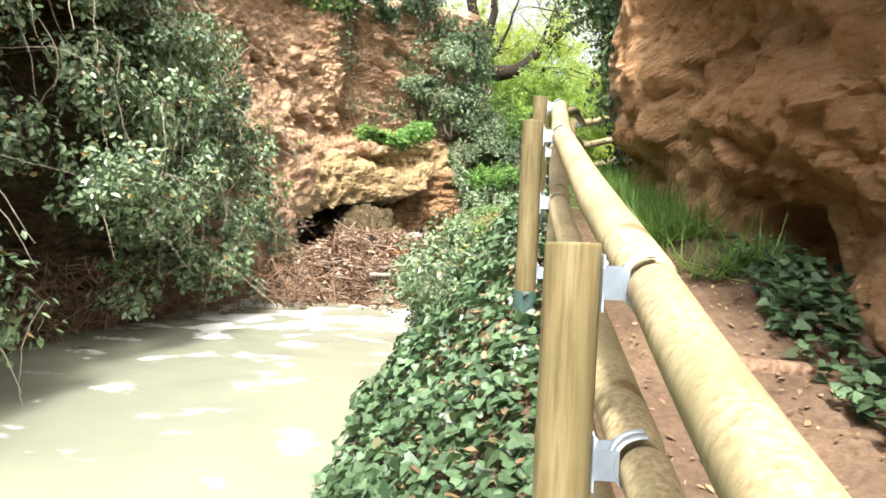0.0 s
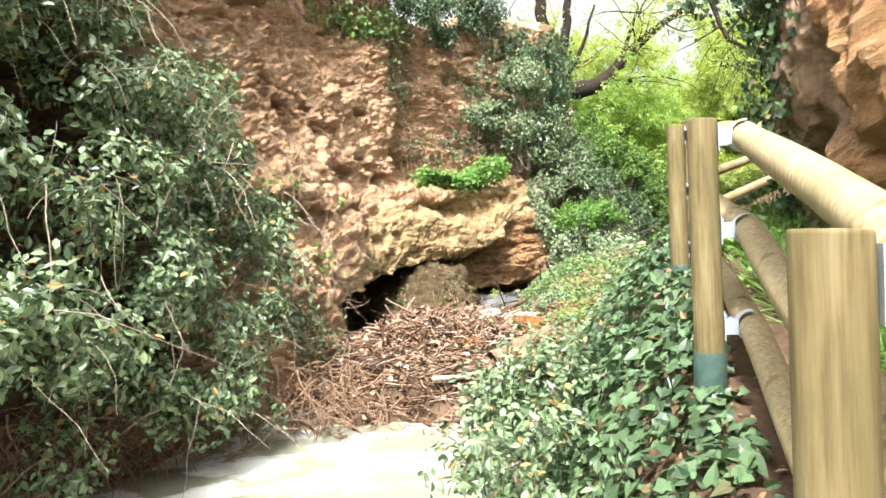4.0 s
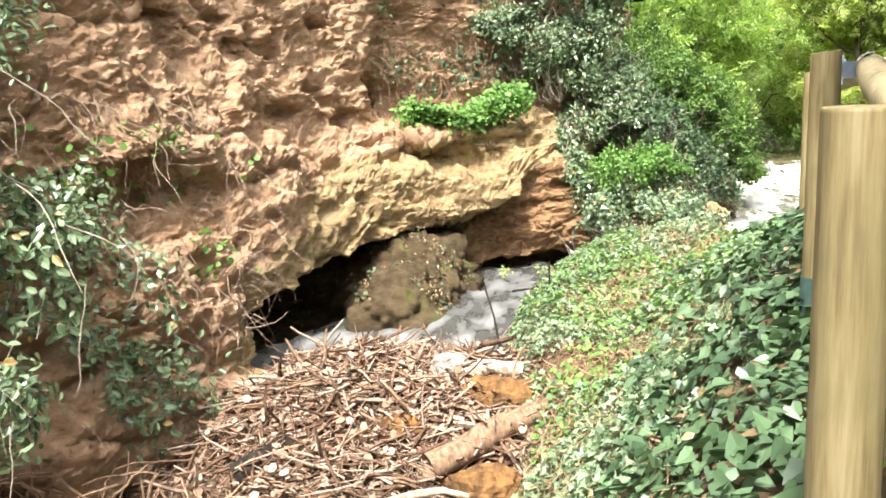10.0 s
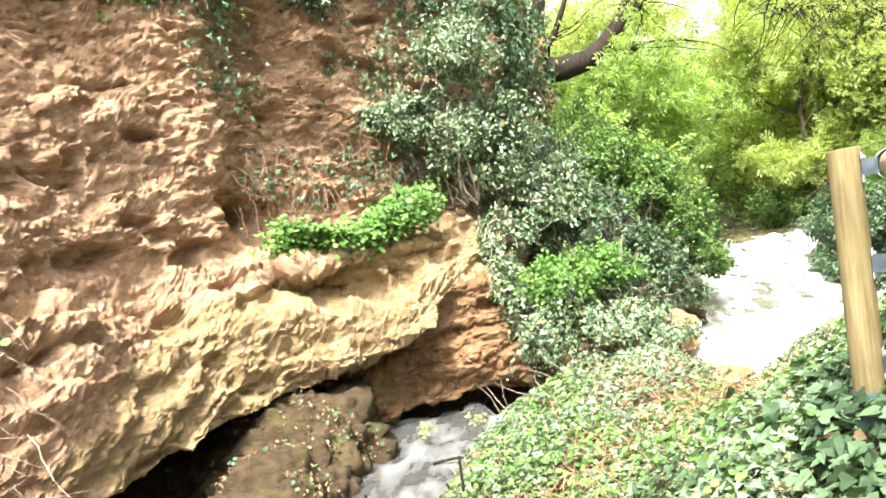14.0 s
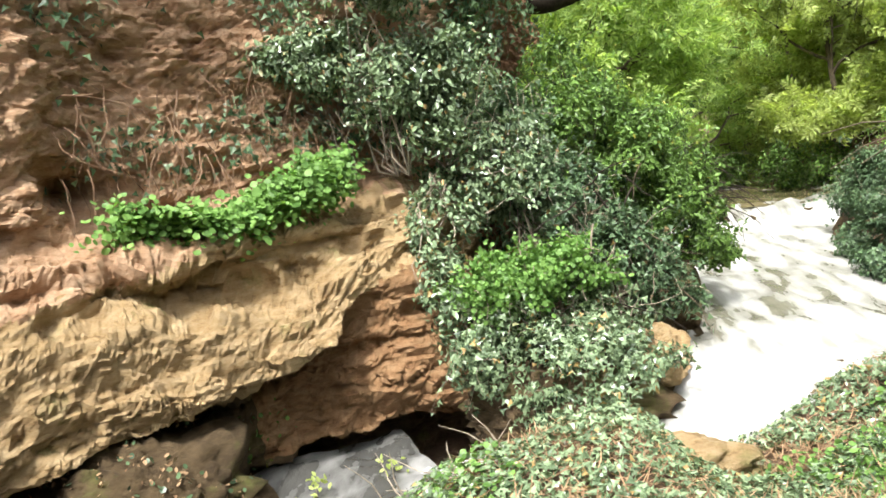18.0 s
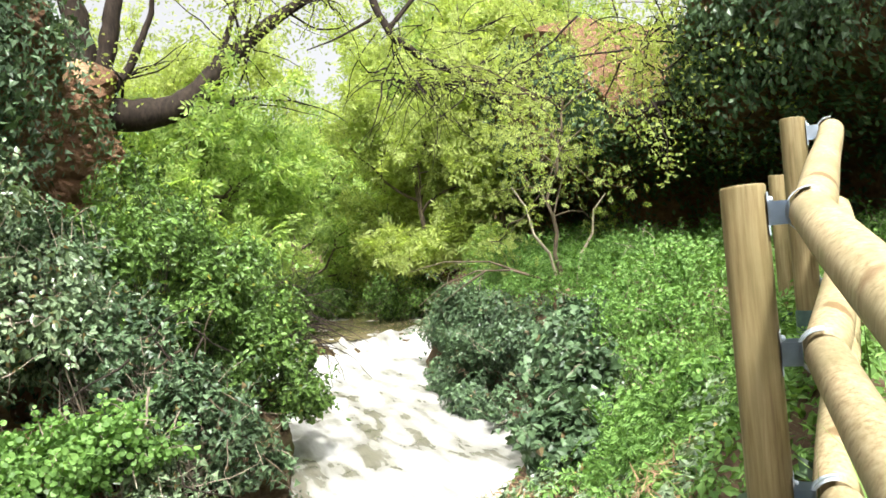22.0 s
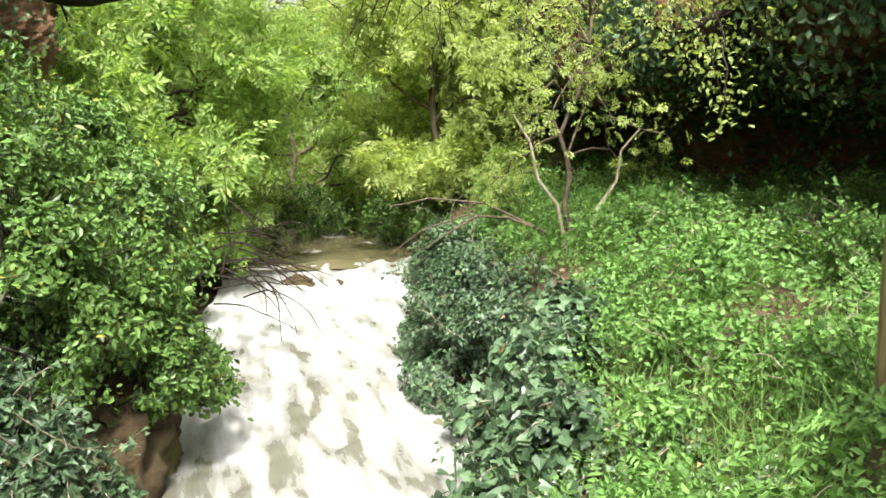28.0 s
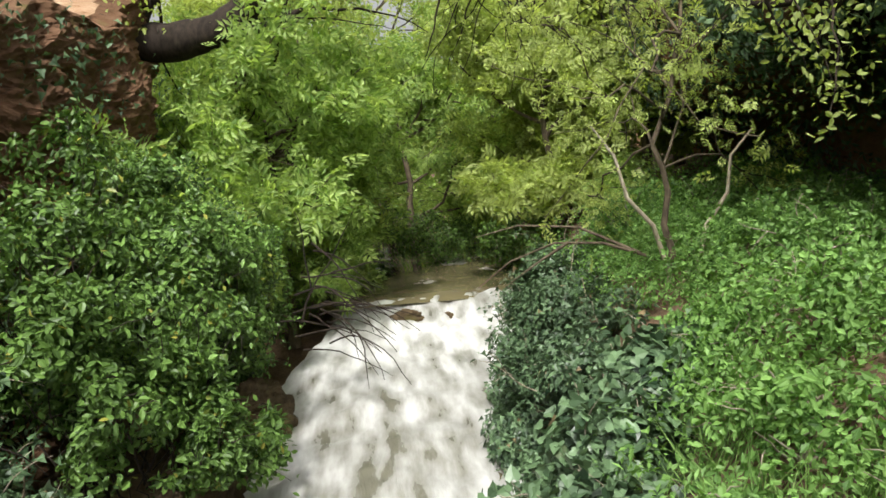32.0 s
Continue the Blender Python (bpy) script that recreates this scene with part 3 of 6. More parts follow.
# ---- cliffs ----
def cliff(name, line, z0, top, shape, relief_by, mat, step, label, side, zs, dense):
    """A rock face along a line: shape(y, z) metres out of the line, and a cap that runs back over the top."""
    s = along_line(line, step)
    near = (s[:, 1] > dense[0]) & (s[:, 1] < dense[1])
    s = s[near | (np.arange(len(s)) % 4 == 0) | ((s[:, 1] > 0) & (s[:, 1] < 22) & (np.arange(len(s)) % 2 == 0))]
    run = unit(np.gradient(s, axis=0))
    out = np.stack([run[:, 1], -run[:, 0]], 1) * side
    for _ in range(30):
        out = unit(0.5 * out + 0.25 * np.roll(out, 1, 0) + 0.25 * np.roll(out, -1, 0))
    Y = np.broadcast_to(s[:, 1:2], (len(s), len(zs)))
    T = top(s[:, 1])[:, None]
    Z = z0 + (T - z0) * zs[None]
    O = shape(Y, Z)
    P = xyz(s[:, :1] + out[:, :1] * O, s[:, 1:2] + out[:, 1:2] * O, Z)
    N = grid_normals(P)
    N = N * np.sign((N[..., :2] * out[:, None]).sum(-1, keepdims=True) + 1e-6)
    D = relief_by(P.reshape(-1, 3)).reshape(Z.shape)
    P = P + N * D[..., None]
    cap = []
    for back, rise in ((0.25, 0.12), (0.8, 0.22), (2.0, 0.1), (4.5, -0.3)):
        c = P[:, -1].copy()
        c[:, :2] -= out * back
        c[:, 2] += rise
        cap.append(c)
    full = np.concatenate([P, np.stack(cap, 1)], 1)
    nu, nv = full.shape[:2]
    f = grid_faces(nu, nv)
    if side < 0:
        f = f[:, ::-1]
    ob = tagged(part(name, raw_mesh(name, full.reshape(-1, 3), f, False), mat), label, "cliff", kind="structure")
    N = grid_normals(P)
    N = N * np.sign((N[..., :2] * out[:, None]).sum(-1, keepdims=True) + 1e-6)
    return ob, P, N, s[:, 1]


def left_edge(y):
    """Height of the lip over the hollow."""
    return np.interp(y, [9.2, 9.6, 10.3, 11.8, 13.0, 13.4, 13.7, 13.9, 14.15, 14.4, 15.2], [0.0, 0.5, 0.68, 0.84, 0.95, 1.04, 1.2, 1.36, 1.7, 1.85, 1.6])


def left_shape(y, z):
    o = 0.42 * np.clip(2.1 - z, 0, 3) * (1 - smooth(9.0, 10.2, y)) * (1 - 0.35 * smooth(7.5, 4.5, y))
    # behind the thicket the rock stands back and leans out again higher up
    o = o - 1.3 * smooth(7.4, 6.0, y) * smooth(3.8, 2.4, z)
    nose = np.interp(y, [9.0, 10.0, 12.0, 13.0, 13.8, 14.3, 14.8, 15.5], [0.1, 0.55, 0.7, 0.85, 0.95, 0.62, 0.45, 0.0]) * np.interp(z, [1.2, 1.7, 2.4], [1, 0.72, 0.0])
    under = np.interp(y, [9.2, 9.6, 10.0, 11.2, 11.6, 12.2, 12.8, 13.1, 13.5, 13.75, 14.2, 14.6, 15.2, 15.8], [0.3, 0.0, -0.7, -0.95, -0.5, 0.15, 0.35, 0.35, 0.25, 0.2, 0.55, 0.7, 0.5, 0])
    inside = smooth(9.2, 9.7, y) * (1 - smooth(15.2, 15.9, y))
    low = inside * smooth(0.05, -0.16, z - left_edge(y))
    o = o + (1 - low) * smooth(9.0, 10.2, y) * nose + low * (under - o)
    o = o - 0.3 * inside * bump1(z, left_edge(y) - 0.16, 0.1) * (1 - smooth(13.5, 13.9, y))
    o = o - 0.75 * smooth(13.25, 13.6, y) * (1 - smooth(14.8, 15.2, y)) * smooth(0.36, 0.26, z - 0.06 * np.sin(5 * y))
    shelf = smooth(12.5, 13.0, y) * (1 - smooth(14.6, 15.2, y))
    o = o - 0.45 * shelf * smooth(2.42, 2.56, z) + 0.2 * shelf * bump1(z, 2.25, 0.2)
    o = o - 0.55 * bump1(y, 13.15, 0.42) * bump1(z, 1.88 - 0.1 * (y - 13.1), 0.13)
    o = o - 0.7 * bump1(y, 12.85, 0.16) * bump1(z, 2.8, 0.12)
    o = o - 0.4 * bump1(y, 9.15, 0.1) * bump1(z, 3.57, 0.16) - 0.32 * bump1(y, 9.6, 0.25) * bump1(z, 3.05, 0.28) - 0.2 * bump1(y, 10.5, 0.25) * bump1(z, 3.12, 0.12)
    o = o + 0.35 * bump1(y, 8.75, 0.55) * bump1(z, 2.15, 0.3) - 0.3 * bump1(y, 8.9, 0.6) * bump1(z, 1.75, 0.16)
    o = o + 0.1 * smooth(4.4, 5.0, z) * bump1(y, 10.0, 1.6)
    o = o + 0.75 * bump1(y, 20.4, 1.5) * smooth(3.3, 4.2, z)
    o = o - 0.28 * np.clip(z - 2.7, 0, 4) * smooth(5.5, 7.5, y) * (1 - smooth(11.5, 13.0, y))
    return o


def blocks(p, scale, seed, edge=0.07):
    """Uneven broken blocks: a step for each block, and the cracks between them."""
    f1, f2, v, _ = cells(p * np.array(scale) + 0.6 * np.stack([fbm(p * 2.1, 3, seed + n) for n in (11, 12, 13)], 1), seed)
    return v * smooth(0.0, edge, f2 - f1), smooth(edge * 1.3, 0.0, f2 - f1)


def strata(p, period, seed, lateral):
    """Beds of rock: each stands out by its own amount, most at its upper edge."""
    t = (p[:, 2] - 0.2 * p[:, 1] + 0.22 * fbm(p * 0.8, 3, seed) + 0.05 * fbm(p * 4, 2, seed + 3)) / period
    i = np.floor(t)
    v = vnoise(np.stack([p[:, 0] * lateral, p[:, 1] * lateral, i * 7.37 + 0.5], 1), seed + 7)
    return v * (0.55 + 0.45 * (t - i)) + 0.35 * (t - i - 0.5)


def ledges(p, scale, seed, tilt=0.5, dip=0.07, edge=0.1):
    """Broken beds: each block stands out by its own amount and most at its upper edge, with cracks between."""
    q = p * np.array([1, 1, 1.0])
    q[:, 2] -= dip * p[:, 1]
    q = q * np.array(scale) + 0.28 * np.stack([fbm(p * 1.9 * max(scale[0], 0.6), 2, seed + n) for n in (11, 12, 13)], 1)
    f1, f2, v, up = cells(q, seed)
    return (v + tilt * np.clip(up, -0.6, 0.6)) * smooth(0.0, edge, f2 - f1) - 0.45 * smooth(edge, 0.0, f2 - f1)


def left_relief(p):
    nose = smooth(11.4, 12.2, p[:, 1]) * smooth(2.2, 1.8, p[:, 2]) * smooth(0.7, 1.0, p[:, 2])
    foot = smooth(8.6, 9.2, p[:, 1]) * smooth(12.4, 11.4, p[:, 1]) * smooth(1.5, 1.1, p[:, 2] - 0.12 * (p[:, 1] - 9))
    calm = 1 - np.maximum(0.3 * nose, 0.6 * foot)
    d = 0.13 * fbm(p * np.array([0.8, 0.8, 1.1]), 3, 21) + 0.085 * calm * ledges(p, (0.75, 0.75, 1.9), 21)
    d = d + 0.05 * calm * ledges(p, (2.4, 2.4, 5.6), 23) + 0.028 * (0.4 + 0.6 * calm) * ledges(p, (6.0, 6.0, 12.0), 25)
    d = d + 0.026 * fbm(p * np.array([3, 3, 5.0]), 3, 41, 0.6) + 0.014 * fbm(p * 15.0, 3, 43, 0.65)
    d = d - 0.16 * smooth(0.5, 0.8, fbm(p * np.array([1.8, 1.8, 3.6]), 2, 47)) * calm
    d = d + 0.075 * strata(p * np.array([1, 0.3, 1]), 0.13, 37, 2.0) * smooth(-0.1, 0.15, p[:, 0]) * smooth(1.6, 1.3, p[:, 2]) * smooth(13.0, 13.3, p[:, 1])
    folds = np.sin((p[:, 2] - 0.55 * (p[:, 1] - 9) + 0.15 * fbm(p * 1.6, 2, 49)) * 17)
    return d + 0.03 * foot * folds * np.abs(folds) + 0.02 * nose * strata(p, 0.17, 31, 1.2)


def left_top(y):
    return 5.5 + 0.35 * np.sin(y * 1.3) + 0.25 * np.sin(y * 3.1 + 1) + 1.2 * smooth(8.5, 6.0, y) + 0.5 * bump1(y, 13.2, 1.2) - 3.0 * smooth(19, 30, y)


NZ = 270
LEFT_FACE, LP, LN, LY = cliff("cliff_left", LEFT, -1.1, left_top, left_shape, left_relief, ROCK_L, 0.025, "weathered ochre and pinkish layered rock face with a hollow over the stream", 1, np.linspace(0, 1, NZ), (6.6, 15.8))
# the yellow lower ledge takes a second material by height
LEFT_FACE.data.materials.append(ROCK_Y)
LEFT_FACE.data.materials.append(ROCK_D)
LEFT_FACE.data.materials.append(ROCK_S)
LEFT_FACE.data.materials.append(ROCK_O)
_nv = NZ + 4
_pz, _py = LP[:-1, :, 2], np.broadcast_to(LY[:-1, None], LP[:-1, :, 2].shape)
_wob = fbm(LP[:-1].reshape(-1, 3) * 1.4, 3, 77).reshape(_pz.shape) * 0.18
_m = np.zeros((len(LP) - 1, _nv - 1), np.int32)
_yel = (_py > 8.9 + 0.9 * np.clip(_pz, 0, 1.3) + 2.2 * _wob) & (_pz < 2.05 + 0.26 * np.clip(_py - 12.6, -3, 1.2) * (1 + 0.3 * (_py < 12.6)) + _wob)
# rock below the lip: shade painted in with the dark material
_lip_shade = (_py > 9.3) & (_pz < left_edge(_py) - 0.12 + 0.4 * _wob) & ((_py < 13.5) | (_pz < 0.3))
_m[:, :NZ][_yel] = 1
# the same dark colour stands in for deep shade behind the thicket
_m[:, :NZ][_lip_shade | (_py < 6.9 + 2 * _wob) & (_pz < 3.4 + 2 * _wob)] = 2
# layered wall below the lip: its shade is in this darker orange
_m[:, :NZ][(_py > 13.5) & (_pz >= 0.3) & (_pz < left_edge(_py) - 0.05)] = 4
# upstream face: colour darkened for shade
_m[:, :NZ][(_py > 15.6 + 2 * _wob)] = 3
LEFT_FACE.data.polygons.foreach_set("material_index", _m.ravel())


def right_shape(y, z):
    o = 0.2 * np.clip(z - 1.0, 0, 1.2) * (1 - smooth(5, 6.5, y)) - 0.3 * smooth(1.7, 2.1, z) * smooth(3.0, 1.6, y) + 0.5 * smooth(2.1, 2.6, z) * smooth(1.4, 0.2, y) + 0.6 * smooth(2.5, 3.1, z) * smooth(3.2, 1.4, y)
    o = o - 0.5 * bump1(y, 1.35, 0.3) * bump1(z, 0.85, 0.24)
    o = o + 0.25 * bump1(z, 0.1, 0.35) * bump1(y, 1.0, 0.6)
    o = o + (1.7 + 0.6 * bump1(y, 15.2, 2.0)) * smooth(3.3, 4.2, z) * smooth(8.5, 11, y) * (1 - smooth(22, 26, y)) - 0.5 * smooth(9, 11, y) * smooth(3.3, 2.0, z)
    return o


def right_relief(p):
    f1, _, v, _ = cells(p * np.array([2.6, 2.6, 3.6]) + 0.5 * fbm(p * 3, 2, 57)[:, None], 58)
    pits = smooth(0.34, 0.08, f1) * (v > 0.25)
    d = 0.22 * fbm(p * np.array([0.9, 0.9, 1.2]), 3, 51) + 0.075 * ledges(p, (0.9, 0.9, 1.7), 51, 0.6, 0.05) + 0.03 * ledges(p, (2.6, 2.6, 4.4), 53, 0.5, 0.05, 0.2)
    return d + 0.03 * fbm(p * 5.0, 3, 71, 0.55) + 0.008 * fbm(p * 18.0, 2, 73) - 0.12 * pits


def right_top(y):
    return 4.3 + 0.3 * np.sin(y * 1.1) + 1.7 * smooth(7, 10, y) + 0.6 * smooth(3, 0, y) - 1.5 * bump1(y, 15.3, 2.0) - 2.6 * smooth(19, 30, y)


RIGHT_FACE, RP, RN, RY = cliff("cliff_right", RIGHT, -1.2, right_top, right_shape, right_relief, ROCK_R, 0.03, "orange pitted rock face overhanging the footpath", -1, np.linspace(0, 1, 170), (-1.0, 7.5))

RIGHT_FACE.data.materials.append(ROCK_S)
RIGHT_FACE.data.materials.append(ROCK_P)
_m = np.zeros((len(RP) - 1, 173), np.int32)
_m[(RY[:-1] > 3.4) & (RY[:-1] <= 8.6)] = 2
# the back cliff takes the shade-darkened colour
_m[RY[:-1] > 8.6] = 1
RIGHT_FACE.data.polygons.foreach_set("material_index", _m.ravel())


# ---- water ----
def stream_sheet(name, y0, y1, mat, label, waves, lift=0.0, n=26, spread=1.25, left=0.0):
    s = along_line(STREAM, 0.07)
    i0, i1 = np.argmax(s[:, 1] > y0), np.argmax(s[:, 1] > y1)
    s = s[max(i0 - 1, 0):i1 + 1]
    run = unit(np.gradient(s[:, :2], axis=0))
    nrm = np.stack([run[:, 1], -run[:, 0]], 1)
    u = np.linspace(-max(left, spread), spread, n)
    P = xyz(s[:, :1] + nrm[:, :1] * u * s[:, 3:4], s[:, 1:2] + nrm[:, 1:2] * u * s[:, 3:4], s[:, 2:3] + 0 * u + lift)
    P[..., 2] += waves(P.reshape(-1, 3)).reshape(P.shape[:2])
    return tagged(part(name, raw_mesh(name, P.reshape(-1, 3), grid_faces(*P.shape[:2]), True), mat), label, "water", kind="structure")


stream_sheet("water_pool", -28, 8.7, POOL, "milky pale green pool with drifting foam streaks", lambda p: 0.012 * fbm(p * np.array([2.5, 1.4, 1]), 3, 91), 0, 46, 1.35, 2.0)
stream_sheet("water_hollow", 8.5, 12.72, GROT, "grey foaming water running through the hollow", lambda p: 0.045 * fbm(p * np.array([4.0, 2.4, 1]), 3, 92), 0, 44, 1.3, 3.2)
stream_sheet("water_cascade", 12.7, 21.3, WHITE, "white rushing water of the cascade", lambda p: (0.03 + 0.06 * bump1(p[:, 1], 20.8, 0.5)) * fbm(p * np.array([3.6, 1.8, 1]), 4, 93) + 0.014 * fbm(p * 9, 2, 94), 0, 60, 1.2)
stream_sheet("water_upper", 21.15, 33, CALM, "brown smooth water above the weir", lambda p: 0.012 * fbm(p * 2.2, 3, 95), 0.0, 30, 1.3)

# ---- fence ----
POST_R = 0.057


def post_mesh(h, seed):
    bm = bmesh.new()
    rs = np.random.default_rng(seed)
    k = 20
    zs = [0, 0.03, h * 0.3, h * 0.6, h * 0.9, h - 0.008, h - 0.002, h]
    sc = [1.02, 1.02, 1.0, 1.0, 0.99, 0.985, 0.97, 0.94]
    wob = 1 + 0.012 * rs.normal(size=k)
    rings = []
    for z, f in zip(zs, sc):
        rings.append([bm.verts.new((POST_R * f * wob[a] * math.cos(2 * math.pi * a / k), POST_R * f * wob[a] * math.sin(2 * math.pi * a / k), z + (0.004 * math.cos(2 * math.pi * a / k + seed) if z > h - 0.02 else 0))) for a in range(k)])
    for lo, hi in zip(rings, rings[1:]):
        for a in range(k):
            bm.faces.new((lo[a], lo[(a + 1) % k], hi[(a + 1) % k], hi[a])).smooth = True
    bm.faces.new(rings[-1])
    bm.faces.new(rings[0][::-1])
    # drying crack down one side
    c = seed * 2.4
    for v in bm.verts:
        if h * 0.2 < v.co.z < h - 0.004 and abs((math.atan2(v.co.y, v.co.x) - c + math.pi) % (2 * math.pi) - math.pi) < 0.17:
            v.co.xy *= 0.955
    return bm


def bracket_mesh():
    """A bent steel saddle: a plate on the post and a cup that holds the rail."""
    bm = bmesh.new()
    t = 0.004
    def plate(pts, z0, z1, thick):
        a = [bm.verts.new((x, y, z0)) for x, y in pts] + [bm.verts.new((x, y + thick, z0)) for x, y in pts[::-1]]
        b = [bm.verts.new((v.co.x, v.co.y, z1)) for v in a]
        bm.faces.new(a[::-1])
        bm.faces.new(b)
        for i in range(len(a)):
            bm.faces.new((a[i], a[(i + 1) % len(a)], b[(i + 1) % len(b)], b[i]))
    plate([(-0.034, 0), (0.034, 0)], -0.055, 0.055, t)
    plate([(-0.034, 0.0), (-0.031, 0.0), (-0.031, 0.05), (-0.034, 0.05)], -0.03, 0.03, 0.0005)
    plate([(0.031, 0.0), (0.034, 0.0), (0.034, 0.05), (0.031, 0.05)], -0.03, 0.03, 0.0005)
    k = 14
    for sgn in (-1, 1):
        ring = []
        for r in (0.0575, 0.0605):
            for x in (sgn * 0.003, sgn * 0.034):
                ring.append([bm.verts.new((x, 0.099 - r * math.cos((a / (k - 1) - 0.5) * 3.3), r * math.sin((a / (k - 1) - 0.5) * 3.3))) for a in range(k)])
        for p, q in ((0, 1), (3, 2), (2, 0), (1, 3)):
            for a in range(k - 1):
                bm.faces.new((ring[p][a], ring[p][(a + 1) % k], ring[q][(a + 1) % k], ring[q][a])).smooth = True
    bmesh.ops.create_uvsphere(bm, u_segments=8, v_segments=5, radius=0.009, matrix=Matrix.Translation((0, 0.006, 0.036)))
    return bm


def rail_mesh(length, seed):
    rs = np.random.default_rng(seed)
    m, k = 16, 16
    t = np.linspace(0, 1, m)
    t[1], t[-2] = 0.012, 0.988
    bend = 0.012 * np.sin(np.pi * t) * rs.normal() + 0.004 * np.sin(7 * t + seed)
    P = np.stack([t * length, bend, 0.012 * np.sin(np.pi * t) * rs.normal()], 1)
    r = 0.0545 * (1.03 - 0.06 * t) * (1 + 0.02 * np.sin(9 * t + seed) + 0.02 * rs.normal())
    r[0], r[-1] = r[0] * 0.8, r[-1] * 0.8
    v, f = tubes(P[None], r[None], k)
    bm = bmesh.new()
    vs = [bm.verts.new(c) for c in v]
    for q in f:
        bm.faces.new([vs[a] for a in q]).smooth = True
    bm.faces.new(vs[:k][::-1])
    bm.faces.new(vs[-k:])
    return bm


fence = thing("fence", "round pine post and three-rail fence beside the footpath", "fence", (FENCE[0][0], FENCE[0][1], FENCE[0][2]))
BRACKET = None
POST_H, SUNK = 1.0, 0.35
rail_drop = (0.075, 0.43, 0.80)
ends = []
for i, (x, y, z) in enumerate(FENCE):
    a = FENCE[max(i - 1, 0)]
    b = FENCE[min(i + 1, len(FENCE) - 1)]
    yaw = math.atan2(b[1] - a[1], b[0] - a[0])
    post = part("post", post_mesh(POST_H + SUNK, i + 1), POST_WOOD, fence, "pale pine post with a drying crack")
    post.matrix_parent_inverse = Matrix.Translation(-fence.location)
    post.matrix_basis = Matrix.Translation((x, y, z - SUNK)) @ Matrix.Rotation(yaw, 4, "Z")
    bm = bmesh.new()
    v, f = tubes(np.array([[(0, 0, SUNK - 0.1), (0, 0, SUNK + 0.0), (0, 0, SUNK + 0.09), (0, 0, SUNK + 0.1)]]), np.array([[POST_R + 0.005] * 3 + [POST_R + 0.001]]), 20)
    sv = [bm.verts.new(c) for c in v]
    for q in f:
        bm.faces.new([sv[n] for n in q]).smooth = True
    part("sleeve", bm, SLEEVE, post, "dark green plastic sleeve")
    side = Vector((math.sin(yaw), -math.cos(yaw), 0))
    row = []
    for d in rail_drop:
        if BRACKET is None:
            BRACKET = bpy.data.meshes.new("bracket")
            tmp = bracket_mesh()
            tmp.to_mesh(BRACKET)
            tmp.free()
            BRACKET.materials.append(ZINC)
        br = part("bracket", BRACKET, None, post, "galvanised steel bracket")
        br.matrix_basis = Matrix.Translation((0, -POST_R + 0.002, POST_H + SUNK - d)) @ Matrix.Rotation(math.pi, 4, "Z")
        row.append(Vector((x, y, z + POST_H - d)) + side * (POST_R + 0.097))
    ends.append((row, yaw))
for i in range(len(ends) - 1):
    for j in range(3):
        p, q = ends[i][0][j], ends[i + 1][0][j]
        way = (q - p).normalized()
        p, q = p + way * 0.006, q - way * 0.006
        rail = part("rail", rail_mesh((q - p).length, 100 + i * 3 + j), WOOD, fence, "pale round pine rail")
        rail.matrix_parent_inverse = Matrix.Translation(-fence.location)
        rail.matrix_basis = Matrix.Translation(p) @ way.to_track_quat("X", "Z").to_matrix().to_4x4()


# ---- plants: helpers ----
def lumps(spec, n, rng, shell=0.35):
    """Points and outward directions in the skin of a union of uneven lumps (x, y, z, rx, ry, rz)."""
    big = np.array(spec, float)
    sub = [big * np.array([1, 1, 1, 0.7, 0.7, 0.7])]
    for _ in range(14):
        d = unit(rng.normal(size=(len(big), 3)) + np.array([0, 0, 0.15]))
        f = rng.uniform(0.24, 0.48, (len(big), 1))
        sub.append(np.hstack([big[:, :3] + d * big[:, 3:] * (1.02 - f * 0.8), big[:, 3:] * f]))
    spec = np.vstack(sub)
    vol = (spec[:, 3] * spec[:, 4] * spec[:, 5]) ** (2 / 3)
    pick = rng.choice(len(spec), n, p=vol / vol.sum())
    d = unit(rng.normal(size=(n, 3)))
    r = 1 - shell * rng.random(n) ** 1.5
    r = np.where(rng.random(n) < 0.15, rng.uniform(0.2, 0.8, n), r)
    c, a = spec[pick, :3], spec[pick, 3:]
    p = c + d * a * r[:, None]
    p = p + d * 0.38 * a.min(1)[:, None] * fbm(p * 2.2, 3, 5)[:, None]
    p = p[(fbm(p * 2.1, 2, 17) > -0.25) | (rng.random(n) < 0.25)] if n > 500 else p
    return p, unit(d[:len(p)] / a[:len(p)]) if len(p) == n else unit(p - big[((p[:, None] - big[None, :, :3]) ** 2).sum(-1).argmin(1), :3])


def plant(name, label, category, at, wood, leaves, group=""):
    """A thing with a woody part and a leafy part, both in world coordinates."""
    ob = thing(name, label, category, at, group)
    if wood is not None:
        w = held(part(wood[0], raw_mesh(wood[0], *wood[1], True), wood[2], ob))
        if wood[0] == "stem_tangle":
            tagged(w, kind="stuff")
    for nm, me, mat in leaves:
        held(part(nm, me, mat, ob))
    return ob


